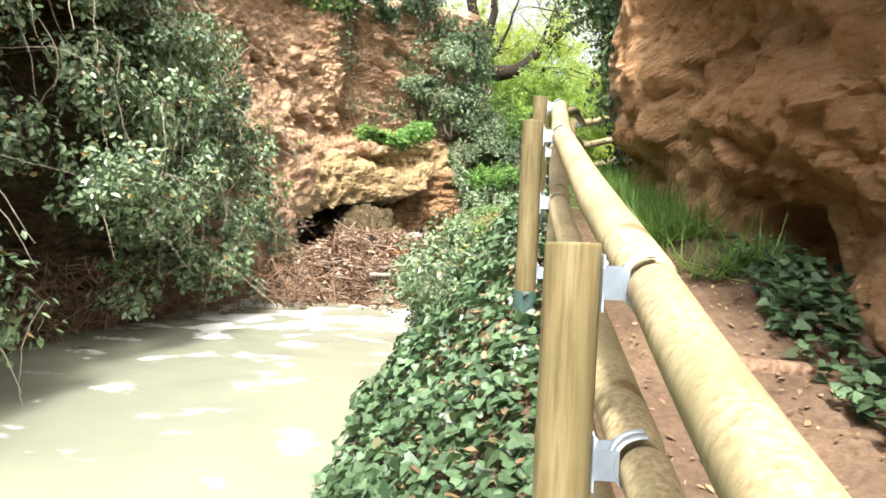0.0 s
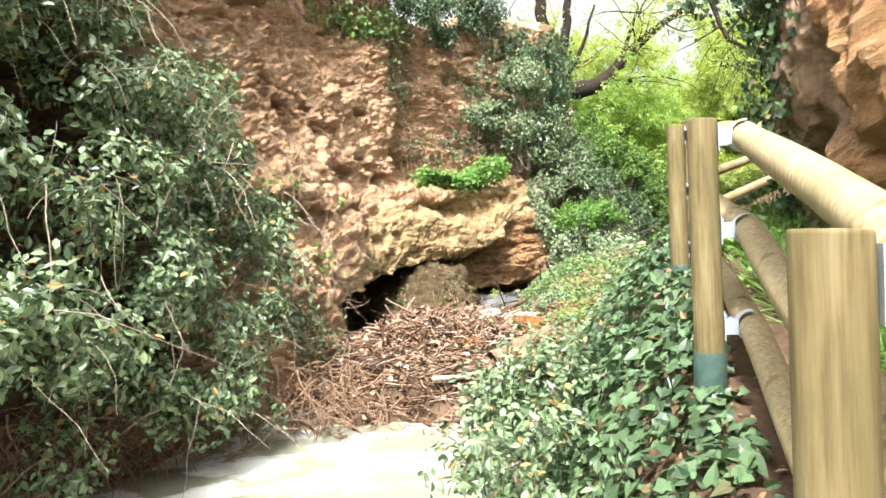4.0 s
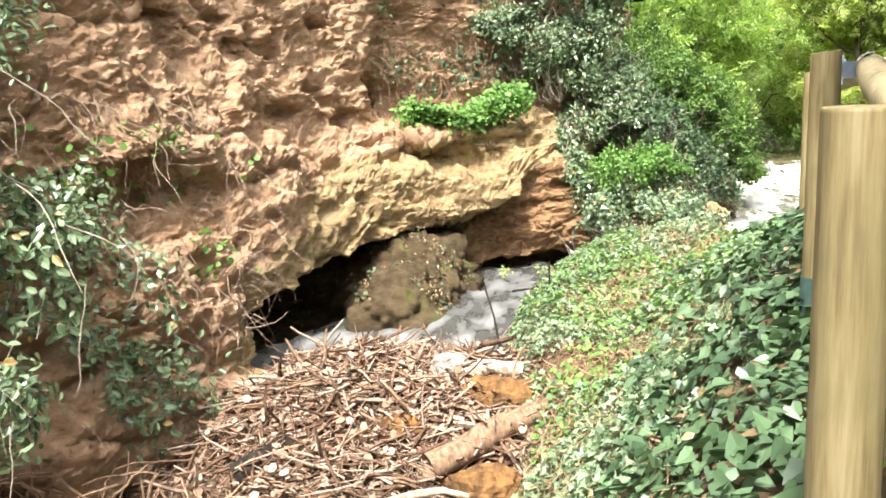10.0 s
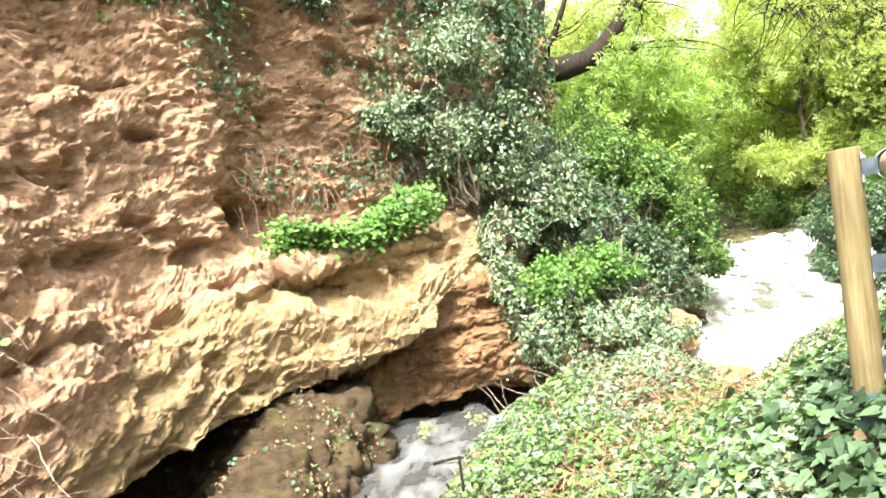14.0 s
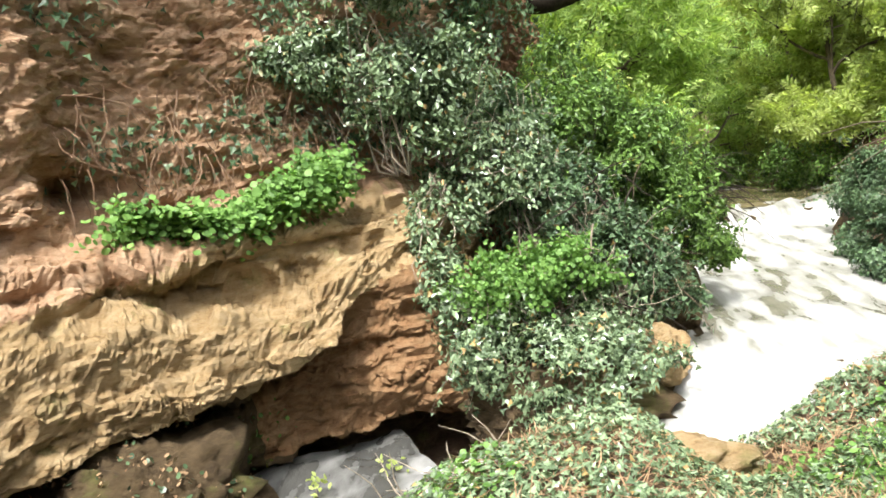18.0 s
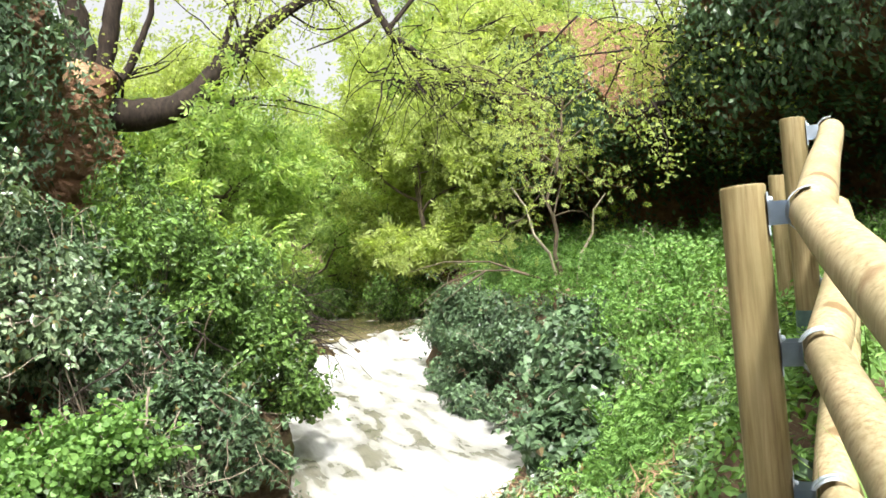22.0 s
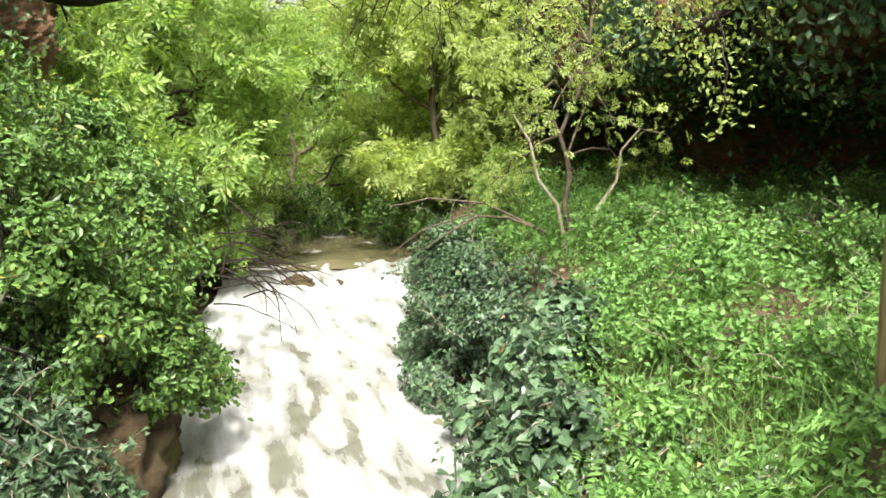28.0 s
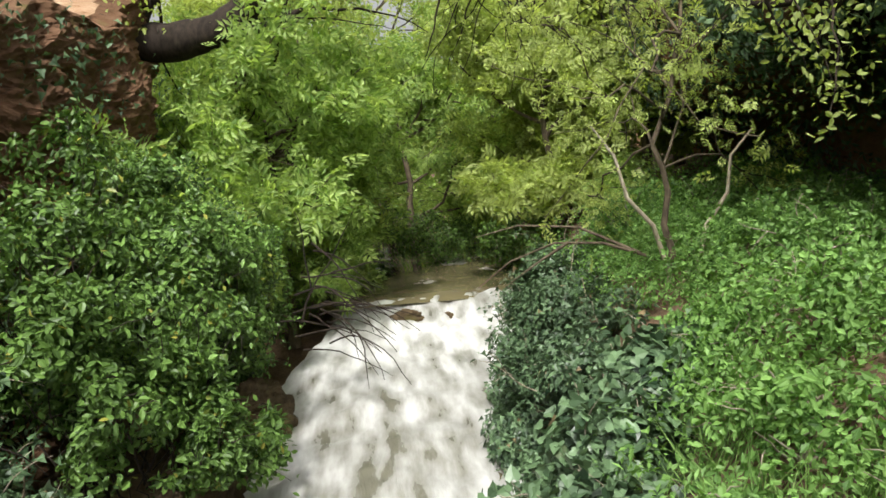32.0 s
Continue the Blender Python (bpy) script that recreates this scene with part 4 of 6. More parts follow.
def bush(name, label, at, spec, n, size, mat, shape="oval", rng=RNG, twigs=40, wood=STEM, wild=0.7, droop=0.35, gaps=0.0, category="bush", extra=(), shoots=120):
    p, d = lumps(spec, n, rng)
    if gaps:
        keep = fbm(p * 3.1, 2, 9) > -1 + gaps
        p, d = p[keep], d[keep]
    e, _ = lumps(spec, twigs, rng, 0.2)
    near = np.array(spec, float)[((e[:, None] - np.array(spec, float)[None, :, :3]) ** 2).sum(-1).argmin(1), :3]
    base = 0.3 * np.array(at, float) + 0.7 * np.column_stack([near[:, :2], np.full(twigs, at[2])])
    P = np.linspace(0, 1, 7)[None, :, None] * (e - base)[:, None] + base[:, None]
    P[:, 1:-1] += 0.1 * rng.normal(size=(twigs, 5, 3)) * np.linalg.norm(e - base, axis=1)[:, None, None] * 0.5
    R = np.linspace(0.010, 0.0025, 7)[None] * rng.uniform(0.6, 1.3, (twigs, 1))
    # loose shoots that break the outline
    k = rng.integers(len(p), size=shoots)
    reach = 0.55 * np.array(spec, float)[:, 3:].mean()
    S = wander(p[k], d[k] + 0.5 * rng.normal(size=(shoots, 3)) + np.array([0, 0, 0.25]), reach * rng.uniform(0.5, 1.6, shoots), 7, 0.09, 0.2, rng)
    sl = S[:, 1:].reshape(-1, 3).repeat(2, 0)
    sl = sl + 0.5 * size * rng.normal(size=sl.shape)
    p, d = np.vstack([p, sl]), np.vstack([d, rng.normal(size=sl.shape) + np.array([0, 0, 0.6])])
    v1, f1 = tubes(P, R, 5)
    v2, f2 = tubes(S, np.linspace(0.004, 0.0015, 7)[None] * np.ones((shoots, 1)), 4)
    stems = np.vstack([v1, v2]), np.vstack([f1, f2 + len(v1)])
    return plant(name, label, category, at, ("stem_tangle", stems, wood), [("leaves", leaf_mesh(name + "_leaves", p, d + np.array([0, 0, 0.5]), size, shape, droop, wild, rng), mat), *extra])


def one_leaf(shape, seed):
    """A single leaf at the origin, facing up and pointing along y."""
    return leaf_mesh("leaf", np.zeros((1, 3)), np.array([[0, 0, 1.0]]), 1.0, shape, 0, 0.05, np.random.default_rng(seed), np.array([[0, 1.0, 0]]))


def turned(at, facing, tip, size):
    f = Vector(facing).normalized()
    t = Vector(tip) - f * Vector(tip).dot(f)
    t.normalize()
    s = t.cross(f)
    return Matrix(((s.x * size, t.x * size, f.x * size, at[0]), (s.y * size, t.y * size, f.y * size, at[1]), (s.z * size, t.z * size, f.z * size, at[2]), (0, 0, 0, 1)))


def cover(name, label, x0, x1, y0, y1, n, size, mat, shape, keep, height, rng=RNG, wild=0.5, droop=0.2, category="ground cover", along=None, singles=None):
    """Leaves laid over the ground, where keep(x, y) says so; height(x, y) is how thick they lie.
    singles: a stretch (y0, y1) and a material; 300 of its leaves become objects of their own."""
    x, y = rng.uniform(x0, x1, n), rng.uniform(y0, y1, n)
    w = keep(x, y) > rng.random(n)
    x, y = x[w], y[w]
    h = height(x, y) * rng.random(len(x)) ** 0.6
    nrm = ground_normal(x, y)
    p = xyz(x, y, ground_at(x, y)) + nrm * h[:, None] + np.array([0, 0, 0.012])
    face = nrm + np.array([0, 0, 0.3])
    if singles is None:
        return tagged(part(name, leaf_mesh(name, p, face, size, shape, droop, wild, rng, None if along is None else np.broadcast_to(along, (len(x), 3))), mat), label, category, kind="stuff")
    pick = np.nonzero((y > singles[0]) & (y < singles[1]) & (h > np.median(h)))[0][:300]
    rest = np.ones(len(x), bool)
    rest[pick] = False
    ob = thing(name, label, category, tuple(p[pick[0]]))
    tagged(held(part("leaves", leaf_mesh(name, p[rest], face[rest], size, shape, droop, wild, rng), mat, ob)), kind="stuff")
    kinds = [one_leaf(shape, 400 + k) for k in range(4)]
    for me in kinds:
        me.materials.append(singles[2])
    for k, i in enumerate(pick):
        leaf = held(part("leaf", kinds[k % 4], None, ob))
        f = unit(face[i]) + wild * rng.normal(size=3)
        leaf.matrix_basis = turned(p[i] + nrm[i] * 0.02, f, rng.normal(size=3) + np.array([0, 0, -droop * 2.2]), size * rng.uniform(0.8, 1.3))
    return ob


def on_face(P, N, n, y, z, rng, off=(0.02, 0.1), patch=None):
    """Points on a rock face between y and z limits."""
    ok = (P[..., 1] > y[0]) & (P[..., 1] < y[1]) & (P[..., 2] > z[0]) & (P[..., 2] < z[1])
    i, j = np.nonzero(ok)
    k = rng.integers(len(i), size=n)
    p, d = P[i[k], j[k]].copy(), N[i[k], j[k]]
    if patch is not None:
        w = patch(p) > rng.random(n)
        p, d = p[w], d[w]
    return p + d * rng.uniform(*off, len(p))[:, None] + 0.04 * rng.normal(size=p.shape), d


def fdist(x, y):
    return nearest(np.stack([x, y], 1), F_LINE)[0]


def sdist(x, y):
    d, i = nearest(np.stack([x, y], 1), S_LINE)
    return np.abs(d) - S_LINE[i, 3]


def sright(x, y):
    """Distance outside the water on the path's side, negative elsewhere."""
    d, i = nearest(np.stack([x, y], 1), S_LINE)
    return d - S_LINE[i, 3]


def wooden(ob, pieces, mat):
    """Named woody parts under a plant: (name, (verts, quads))."""
    for nm, vf in pieces:
        w = held(part(nm, raw_mesh(nm, *vf, True), mat, ob))
        if nm == "branchwork":
            tagged(w, kind="stuff")


def tree(name, label, base, trunk, limbs, depth, leaf, n_leaf, size, seed, shape="oval", reach=0.55, bark=BARK, r0=0.12, up=0.35, crown_wild=0.8, spread=0.7, category="tree", twig_len=0.9):
    """A tapered trunk along given points, limbs that fork, and a crown of leaves on the outer twigs."""
    rs = np.random.default_rng(seed)
    t = np.array(trunk, float) + np.array(base, float)
    s = np.linspace(0, 1, 12)
    tt = np.stack([np.interp(s, np.linspace(0, 1, len(t)), c) for c in t.T], 1)
    tt[1:] += 0.03 * rs.normal(size=(11, 3))
    pieces = [("trunk", tubes(tt[None], (r0 * (1 - 0.6 * s) * (1 + 0.5 * np.exp(-s * 14)))[None], 10))]
    starts = tt[rs.integers(3, 12, limbs)]
    ways = unit(np.stack([rs.normal(size=limbs), rs.normal(size=limbs), up + 0.4 * rs.random(limbs)], 1))
    length, rad = reach * np.ones(limbs) * rs.uniform(0.7, 1.3, limbs), r0 * 0.42
    fine, k, tips = [], 0, []
    for d in range(depth):
        P = wander(starts, ways, length, 7, -0.03, 0.22, rs)
        R = np.linspace(rad, rad * 0.45, 7)[None] * np.ones((len(P), 1))
        if d == 0:
            pieces += [("limb", tubes(P[i:i + 1], R[i:i + 1], 6)) for i in range(len(P))]
        else:
            v, f = tubes(P, R, 4)
            fine.append((v, f + k))
            k += len(v)
            tips.append(P)
        rad *= 0.45
        kids = 3
        pick = rs.integers(3, 7, (len(P), kids))
        starts = np.take_along_axis(P, pick[..., None], 1).reshape(-1, 3)
        run = np.repeat(unit(P[:, -1] - P[:, 0]), kids, 0)
        ways = unit(run + spread * rs.normal(size=run.shape) + np.array([0, 0, 0.12]))
        length = np.repeat(length, kids) * rs.uniform(0.5, 0.85, len(run))
    if fine:
        pieces.append(("branchwork", (np.concatenate([v for v, _ in fine]), np.concatenate([f for _, f in fine]))))
    tips = np.concatenate(tips)
    q = tips[rs.integers(len(tips), size=n_leaf), rs.integers(1, 7, n_leaf)]
    q = q + 0.10 * twig_len * rs.normal(size=q.shape)
    d = rs.normal(size=q.shape) * 0.6 + np.array([-0.1, -0.55, 0.75])
    ob = thing(name, label, category, base)
    wooden(ob, pieces, bark)
    held(part("crown", leaf_mesh(name + "_crown", q, d, size, shape, 0.3, crown_wild, rs), leaf, ob))
    return ob

# ---- plants on the left bank and cliff ----
def patchy(scale, cut, seed, soft=0.25):
    return lambda p: smooth(cut - soft, cut + soft, fbm(p * scale, 3, seed))


def left_x(y):
    return np.interp(y, [c[1] for c in LEFT], [c[0] for c in LEFT])


def fine_tubes(paths, r0, r1, rng, sides=4):
    return tubes(paths, np.linspace(r0, r1, paths.shape[1])[None] * rng.uniform(0.5, 1.5, (len(paths), 1)), sides)


rs = np.random.default_rng(11)
# a leafy curtain that stands out from the rock
curtain = []
for y in np.arange(-3.0, 8.1, 0.62):
    for z in np.arange(0.05, 5.4, 0.58):
        if y > np.interp(z, [0, 0.7, 1.9, 2.9, 3.6, 5.4], [6.7, 6.9, 7.0, 6.5, 5.7, 5.2]) or (z < 0.85 and y < 5.0 and rs.random() < 0.85):
            continue
        o = np.interp(z, [0, 1, 2, 3.5, 5], [1.15, 1.05, 0.8, 0.6, 0.45]) + 0.22 * rs.normal()
        r = rs.uniform(0.26, 0.5)
        curtain.append((left_x(y) + o, y + 0.2 * rs.normal(), z + 0.15 * rs.normal(), r, r * 1.15, r * 1.1))
p1, d1 = lumps(curtain, 96000, rs, 0.5)
ok = p1[:, 2] > -0.2
p1, d1 = p1[ok], d1[ok]
p2, d2 = on_face(LP, LN, 4200, (6.8, 8.3), (0.1, 1.9), rs, (0.05, 0.3), patchy(1.8, 0.1, 14))
p3, d3 = on_face(LP, LN, 6000, (6.6, 8.2), (1.8, 5.4), rs, (0.05, 0.4), patchy(1.3, 0.1, 15))
thicket = thing("climbing_thicket", "hanging thicket of glossy ivy leaves and bare grey stems", "climbing plant", (-3.2, 5.0, -0.3))
c = np.array(curtain)
k = rs.integers(len(c), size=620)
st = c[k, :3] + c[k, 3:] * np.array([0.9, 0.5, 0.5]) * np.abs(rs.normal(size=(620, 3))) * np.array([1, -0.8, 0.6])
stems = wander(st, np.tile([0.3, -0.2, -0.35], (620, 1)) + 0.5 * rs.normal(size=(620, 3)), rs.uniform(0.3, 1.0, 620), 10, 0.08, 0.12, rs)
stems[..., 2] = np.maximum(stems[..., 2], -0.44)
tagged(held(part("stem_tangle", raw_mesh("stem_tangle", *fine_tubes(stems, 0.0042, 0.002, rs)), STEM, thicket, "thin bare grey stems")), kind="stuff")
held(part("leaves", leaf_mesh("thicket_leaves", np.vstack([p1, p2, p3]), np.vstack([d1, d2, d3]) + np.array([0.2, -0.2, 0.4]), 0.076, "oval", 0.35, 0.65, rs), IVY_PALE, thicket))
# reddish roots and reeds trailing into the pool along the undercut bank
u = rs.random(800)
rt = xyz(np.interp(u, [0, 0.3, 0.7, 1], [-3.7, -3.2, -2.35, -1.0]), np.interp(u, [0, 0.3, 0.7, 1], [3.2, 4.8, 6.3, 6.8]), -0.25 + 0.6 * rs.random(800) ** 2) + rs.normal(size=(800, 3)) * np.array([0.22, 0.22, 0.05])
rp = wander(rt, np.tile([0.25, -0.55, -0.25], (800, 1)) + 0.5 * rs.normal(size=(800, 3)), rs.uniform(0.2, 0.7, 800), 7, 0.06, 0.2, rs)
rp[..., 2] = np.maximum(rp[..., 2], -0.47)
tagged(part("root_tangle", raw_mesh("root_tangle", *fine_tubes(rp, 0.008, 0.0025, rs)), ROOT), "tangle of reddish roots and dead stems trailing into the pool", "roots", kind="stuff")

# the cliff top: hanging roots, dry grass, ivy and shrubs
ht = on_face(LP, LN, 420, (7.4, 12.8), (5.1, 6.2), rs, (0.02, 0.12))
hp = wander(ht[0], ht[1] * 0.5 + np.array([0, 0, -0.9]), rs.uniform(0.15, 0.5, 420), 6, 0.12, 0.14, rs)
tagged(part("hanging_roots", raw_mesh("hanging_roots", *fine_tubes(hp, 0.007, 0.002, rs)), ROOT), "dark roots and dead grass hanging from the cliff top", "roots", kind="stuff")
p, d = on_face(LP, LN, 7000, (6.0, 13.0), (5.0, 6.8), rs, (0.05, 0.35), patchy(1.2, 0.05, 19))
plant("cliff_top_ivy", "ivy and pale weeds spilling over the cliff top", "ivy", (-2.2, 10.0, 5.6), None, [("leaves", leaf_mesh("top_ivy", p, d + np.array([0, 0, 0.3]), 0.075, "ivy", 0.5, 0.6, rs), SHRUB)])
for at, spec, m, txt in [((-2.8, 10.9, 5.5), [(-2.75, 10.7, 5.85, 0.5, 0.6, 0.35), (-2.5, 11.6, 6.0, 0.45, 0.5, 0.45), (-3.0, 9.6, 5.75, 0.4, 0.6, 0.3)], SHRUB, "green shrub on the edge of the cliff top"), ((-1.2, 12.6, 5.8), [(-1.6, 12.5, 6.2, 0.45, 0.45, 0.6), (-0.9, 12.9, 5.7, 0.4, 0.4, 0.5)], IVY, "dark shrub with a dead stump on the cliff top"),
                          ((-3.4, 8.6, 5.6), [(-3.3, 8.7, 5.9, 0.4, 0.7, 0.35), (-3.3, 7.6, 6.3, 0.4, 0.6, 0.4)], IVY_PALE, "pale shrub over the cliff top")]:
    bush("top_shrub", txt, at, spec, 4500, 0.065, m, "oval", rs, 45, BARK, category="shrub")
# ivy and shrubs at the bend
p, d = on_face(LP, LN, 7000, (11.6, 16.0), (2.9, 6.2), rs, (0.03, 0.35), lambda q: patchy(1.1, -0.1, 16)(q) * smooth(-0.35, 0.3, q[:, 1] - 12.85 + 0.3 * (q[:, 2] - 4)))
plant("ivy_curtain", "dark ivy climbing the upper rock beside the bend", "ivy", (-0.6, 13.6, 3.0), None, [("leaves", leaf_mesh("curtain_leaves", p, d + np.array([0, 0, 0.3]), 0.07, "ivy", 0.6, 0.5, rs), IVY)])
bush("evergreen_shrub", "evergreen shrub with glossy leaves hanging over the rock corner", (1.2, 15.0, 2.6),
     [(0.2, 14.35, 3.75, 0.55, 0.4, 0.35), (0.8, 14.3, 3.6, 0.6, 0.5, 0.5), (1.5, 14.3, 3.3, 0.7, 0.6, 0.55), (1.7, 14.6, 2.6, 0.65, 0.6, 0.6), (1.35, 14.25, 2.0, 0.35, 0.4, 0.6), (2.2, 14.9, 2.2, 0.6, 0.5, 0.5), (1.3, 13.85, 1.5, 0.25, 0.3, 0.55), (1.0, 14.0, 4.4, 0.5, 0.5, 0.45)],
     38000, 0.066, IVY_PALE, "oval", rs, 70, droop=0.5, category="shrub")
bush("cone_shrub", "dark green conical shrub on the cliff top", (0.2, 14.6, 5.2), [(0.25, 14.4, 5.8, 0.55, 0.5, 0.6), (0.2, 14.3, 6.4, 0.4, 0.4, 0.5), (-0.5, 13.8, 5.6, 0.5, 0.4, 0.5), (0.9, 15.0, 5.1, 0.6, 0.5, 0.5)], 11000, 0.07, IVY, "oval", rs, 20, category="shrub")
# dry hanging stems under the shrub
hs = on_face(LP, LN, 110, (12.8, 14.6), (2.9, 3.7), rs, (0.1, 0.3))
hp = wander(hs[0], hs[1] * 0.6 + np.array([0, 0, -0.8]) + 0.3 * rs.normal(size=(110, 3)), rs.uniform(0.25, 0.6, 110), 7, 0.1, 0.2, rs)
tagged(part("hanging_stems", raw_mesh("hanging_stems", *fine_tubes(hp, 0.005, 0.002, rs)), ROOT), "dry grey stems hanging above the green ledge", "dead stems", kind="stuff")
# bright plants on the ledge
lx = rs.random(8000)
lpn = xyz(-0.98 + 1.5 * lx, 12.8 + 1.2 * lx, 2.5) + rs.normal(size=(8000, 3)) * np.array([0.1, 0.12, 0.06])
lpn += 0.1 * np.stack([vnoise(lpn * 3.5, 61), vnoise(lpn * 3.5, 62), 1.5 * vnoise(lpn * 3.0, 63)], 1)
lpn[:, 2] += 0.05 * np.sin(lx * 9) - 0.08 + 0.13 * lx + 0.2 * smooth(0.35, 0.7, lx) * rs.random(8000) - 0.22 * (rs.random(8000) < 0.22) * rs.random(8000)
ledge = thing("ledge_plants", "bright green round-leaved plants on the rock ledge", "herb", (-0.4, 13.3, 2.45))
tagged(held(part("leaves", leaf_mesh("ledge_leaves", lpn[280:], np.tile([0.35, -0.5, 0.9], (7720, 1)), 0.055, "round", 0.2, 0.5, rs), HERB, ledge)), kind="stuff")
round_leaves = [one_leaf("round", 430 + k) for k in range(3)]
for me in round_leaves:
    me.materials.append(HERB_ONE)
for k in range(280):
    held(part("leaf", round_leaves[k % 3], None, ledge)).matrix_basis = turned(lpn[k] + np.array([0.04, -0.06, 0.04]), np.array([0.35, -0.5, 0.9]) + 0.4 * rs.normal(size=3), rs.normal(size=3) + np.array([0, 0, -0.4]), 0.06 * rs.uniform(0.7, 1.3))


# ---- loose rocks ----
def boulder(name, label, at, radii, mat, seed):
    bm = bmesh.new()
    bmesh.ops.create_icosphere(bm, subdivisions=5 if max(radii) > 0.5 else 4, radius=1)
    c = np.array([v.co for v in bm.verts])
    b, k = blocks(c * 1.3 + seed, (1.2, 1.2, 1.8), seed)
    w = c * np.array(radii) * (1 + 0.16 * fbm(c * 1.6 + seed, 3, seed) + 0.10 * b - 0.06 * k + 0.075 * fbm(c * 5 + seed, 4, seed + 1, 0.6) + 0.05 * strata(c * np.array(radii), 0.16, seed, 2.0) / min(radii))[:, None]
    for v, q in zip(bm.verts, w):
        v.co = q
        v.co.z = max(v.co.z, -radii[2] * 0.9)
    for f in bm.faces:
        f.smooth = max(radii) > 0.5
    ob = part(name, bm, mat)
    ob.location = at
    return tagged(ob, label, "rock")


boulder("rock_spur", "dark mossy rock spur beside the fall", (2.35, 13.9, 0.45), (1.0, 0.75, 0.55), ROCK_D, 3)
boulder("spur_stone", "yellow mossy stone at the lip of the spur", (3.08, 13.85, 0.8), (0.26, 0.28, 0.28), ROCK_Y, 4)
# both hollow rocks are brown, with the overhang's shade put into their colour
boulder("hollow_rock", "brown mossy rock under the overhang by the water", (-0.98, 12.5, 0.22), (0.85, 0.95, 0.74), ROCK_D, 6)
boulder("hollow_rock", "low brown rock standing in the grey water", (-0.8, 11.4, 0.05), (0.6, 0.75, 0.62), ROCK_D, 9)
boulder("bank_rock", "dark wet rock at the foot of the bank", (3.2, 15.7, 0.85), (0.6, 1.1, 0.85), ROCK_D, 5)
boulder("bank_rock", "dark wet rock under the bank shrubs", (3.6, 17.6, 0.85), (0.42, 0.7, 0.55), ROCK_D, 8)
boulder("stream_rock", "grey rock washed by the fall", (4.4, 13.5, 0.5), (0.42, 0.35, 0.26), ROCK_D, 12)
boulder("bench_rock", "pale mossy rock on the ivy bench", (2.7, 11.9, 0.72), (0.6, 0.32, 0.2), ROCK_Y, 15)
for at, r, sd in (((5.35, 21.05, 1.08), (0.26, 0.16, 0.17), 31), ((5.9, 20.95, 1.05), (0.16, 0.12, 0.14), 32), ((6.9, 20.9, 1.08), (0.3, 0.18, 0.17), 33)):
    tagged(boulder("weir_stone", "dark wet stone on the lip of the weir", at, r, ROCK_D, sd), group="stones on the weir")
bush("spur_ivy", "pale glossy ivy hanging over the rock spur", (2.4, 13.9, 0.7), [(2.2, 13.55, 0.95, 0.68, 0.55, 0.42), (2.75, 13.5, 0.9, 0.45, 0.5, 0.4), (2.2, 14.0, 1.35, 0.6, 0.5, 0.5), (1.7, 13.6, 1.15, 0.42, 0.45, 0.5), (2.3, 13.3, 0.6, 0.5, 0.25, 0.2)], 19000, 0.055, IVY_PALE, "ivy", rs, 20, droop=0.6, category="ivy")
bush("spur_weeds", "light green weeds on top of the spur", (2.2, 13.9, 1.2), [(2.0, 13.6, 1.6, 0.42, 0.35, 0.32), (2.4, 13.8, 1.65, 0.38, 0.3, 0.3), (1.7, 13.7, 1.6, 0.3, 0.3, 0.3)], 6500, 0.042, HERB, "round", rs, 15, category="weeds")

# small weeds and dead leaves on the two rocks of the hollow
q = unit(rs.normal(size=(1500, 3)) + np.array([0.3, -0.3, 0.5]))
q = np.where(np.arange(1500)[:, None] < 750, np.array([-0.98, 12.5, 0.22]) + q * np.array([0.87, 0.97, 0.78]), np.array([-0.8, 11.4, 0.05]) + q * np.array([0.62, 0.77, 0.64]))
q = q[(fbm(q * 2.5, 2, 71) > 0.0) & (q[:, 2] > 0.2)]
rock_moss = plant("rock_moss", "moss, dead leaves and weeds on the rocks in the hollow", "moss", (-1.0, 11.8, 0.5), None, [("leaves", leaf_mesh("rock_moss_leaves", q, np.tile([0.2, -0.3, 0.8], (len(q), 1)), 0.045, "oval", 0.6, 0.8, rs), LITTER), ("moss", leaf_mesh("rock_moss_tufts", q[::2] + 0.03 * rs.normal(size=q[::2].shape), np.tile([0.2, -0.3, 0.8], (len(q[::2]), 1)), 0.045, "round", 0.6, 0.8, rs), IVY)])
for ob in rock_moss.children:
    tagged(ob, kind="stuff")
# moss, weeds and straw on the rock under the lip
p, d = on_face(LP, LN, 700, (11.3, 13.6), (-0.2, 0.75), rs, (0.0, 0.05), patchy(2.6, 0.15, 61))
plant("hollow_moss", "dark moss and small weeds on the rock under the lip", "moss", (-0.6, 12.4, 0.2), None, [("leaves", leaf_mesh("hollow_moss_leaves", p, d + np.array([0, 0, 0.4]), 0.04, "round", 0.4, 0.7, rs), SHRUB)])
# weeds, dry stalks and ivy low on the outer rock
p, d = on_face(LP, LN, 700, (7.8, 9.8), (1.0, 2.3), rs, (0.02, 0.12), patchy(2.0, 0.2, 62))
plant("rock_weeds", "green weeds rooted in the rock above the driftwood", "weeds", (-1.8, 8.8, 1.4), None, [("leaves", leaf_mesh("rock_weed_leaves", p, d + np.array([0, 0, 0.4]), 0.06, "round", 0.3, 0.6, rs), HERB)])
dt = on_face(LP, LN, 320, (7.6, 9.9), (0.4, 2.6), rs, (0.02, 0.1))
dp = wander(dt[0], dt[1] * 0.6 + np.array([0, 0, -0.5]) + 0.4 * rs.normal(size=dt[0].shape), rs.uniform(0.15, 0.6, len(dt[0])), 7, 0.1, 0.2, rs)
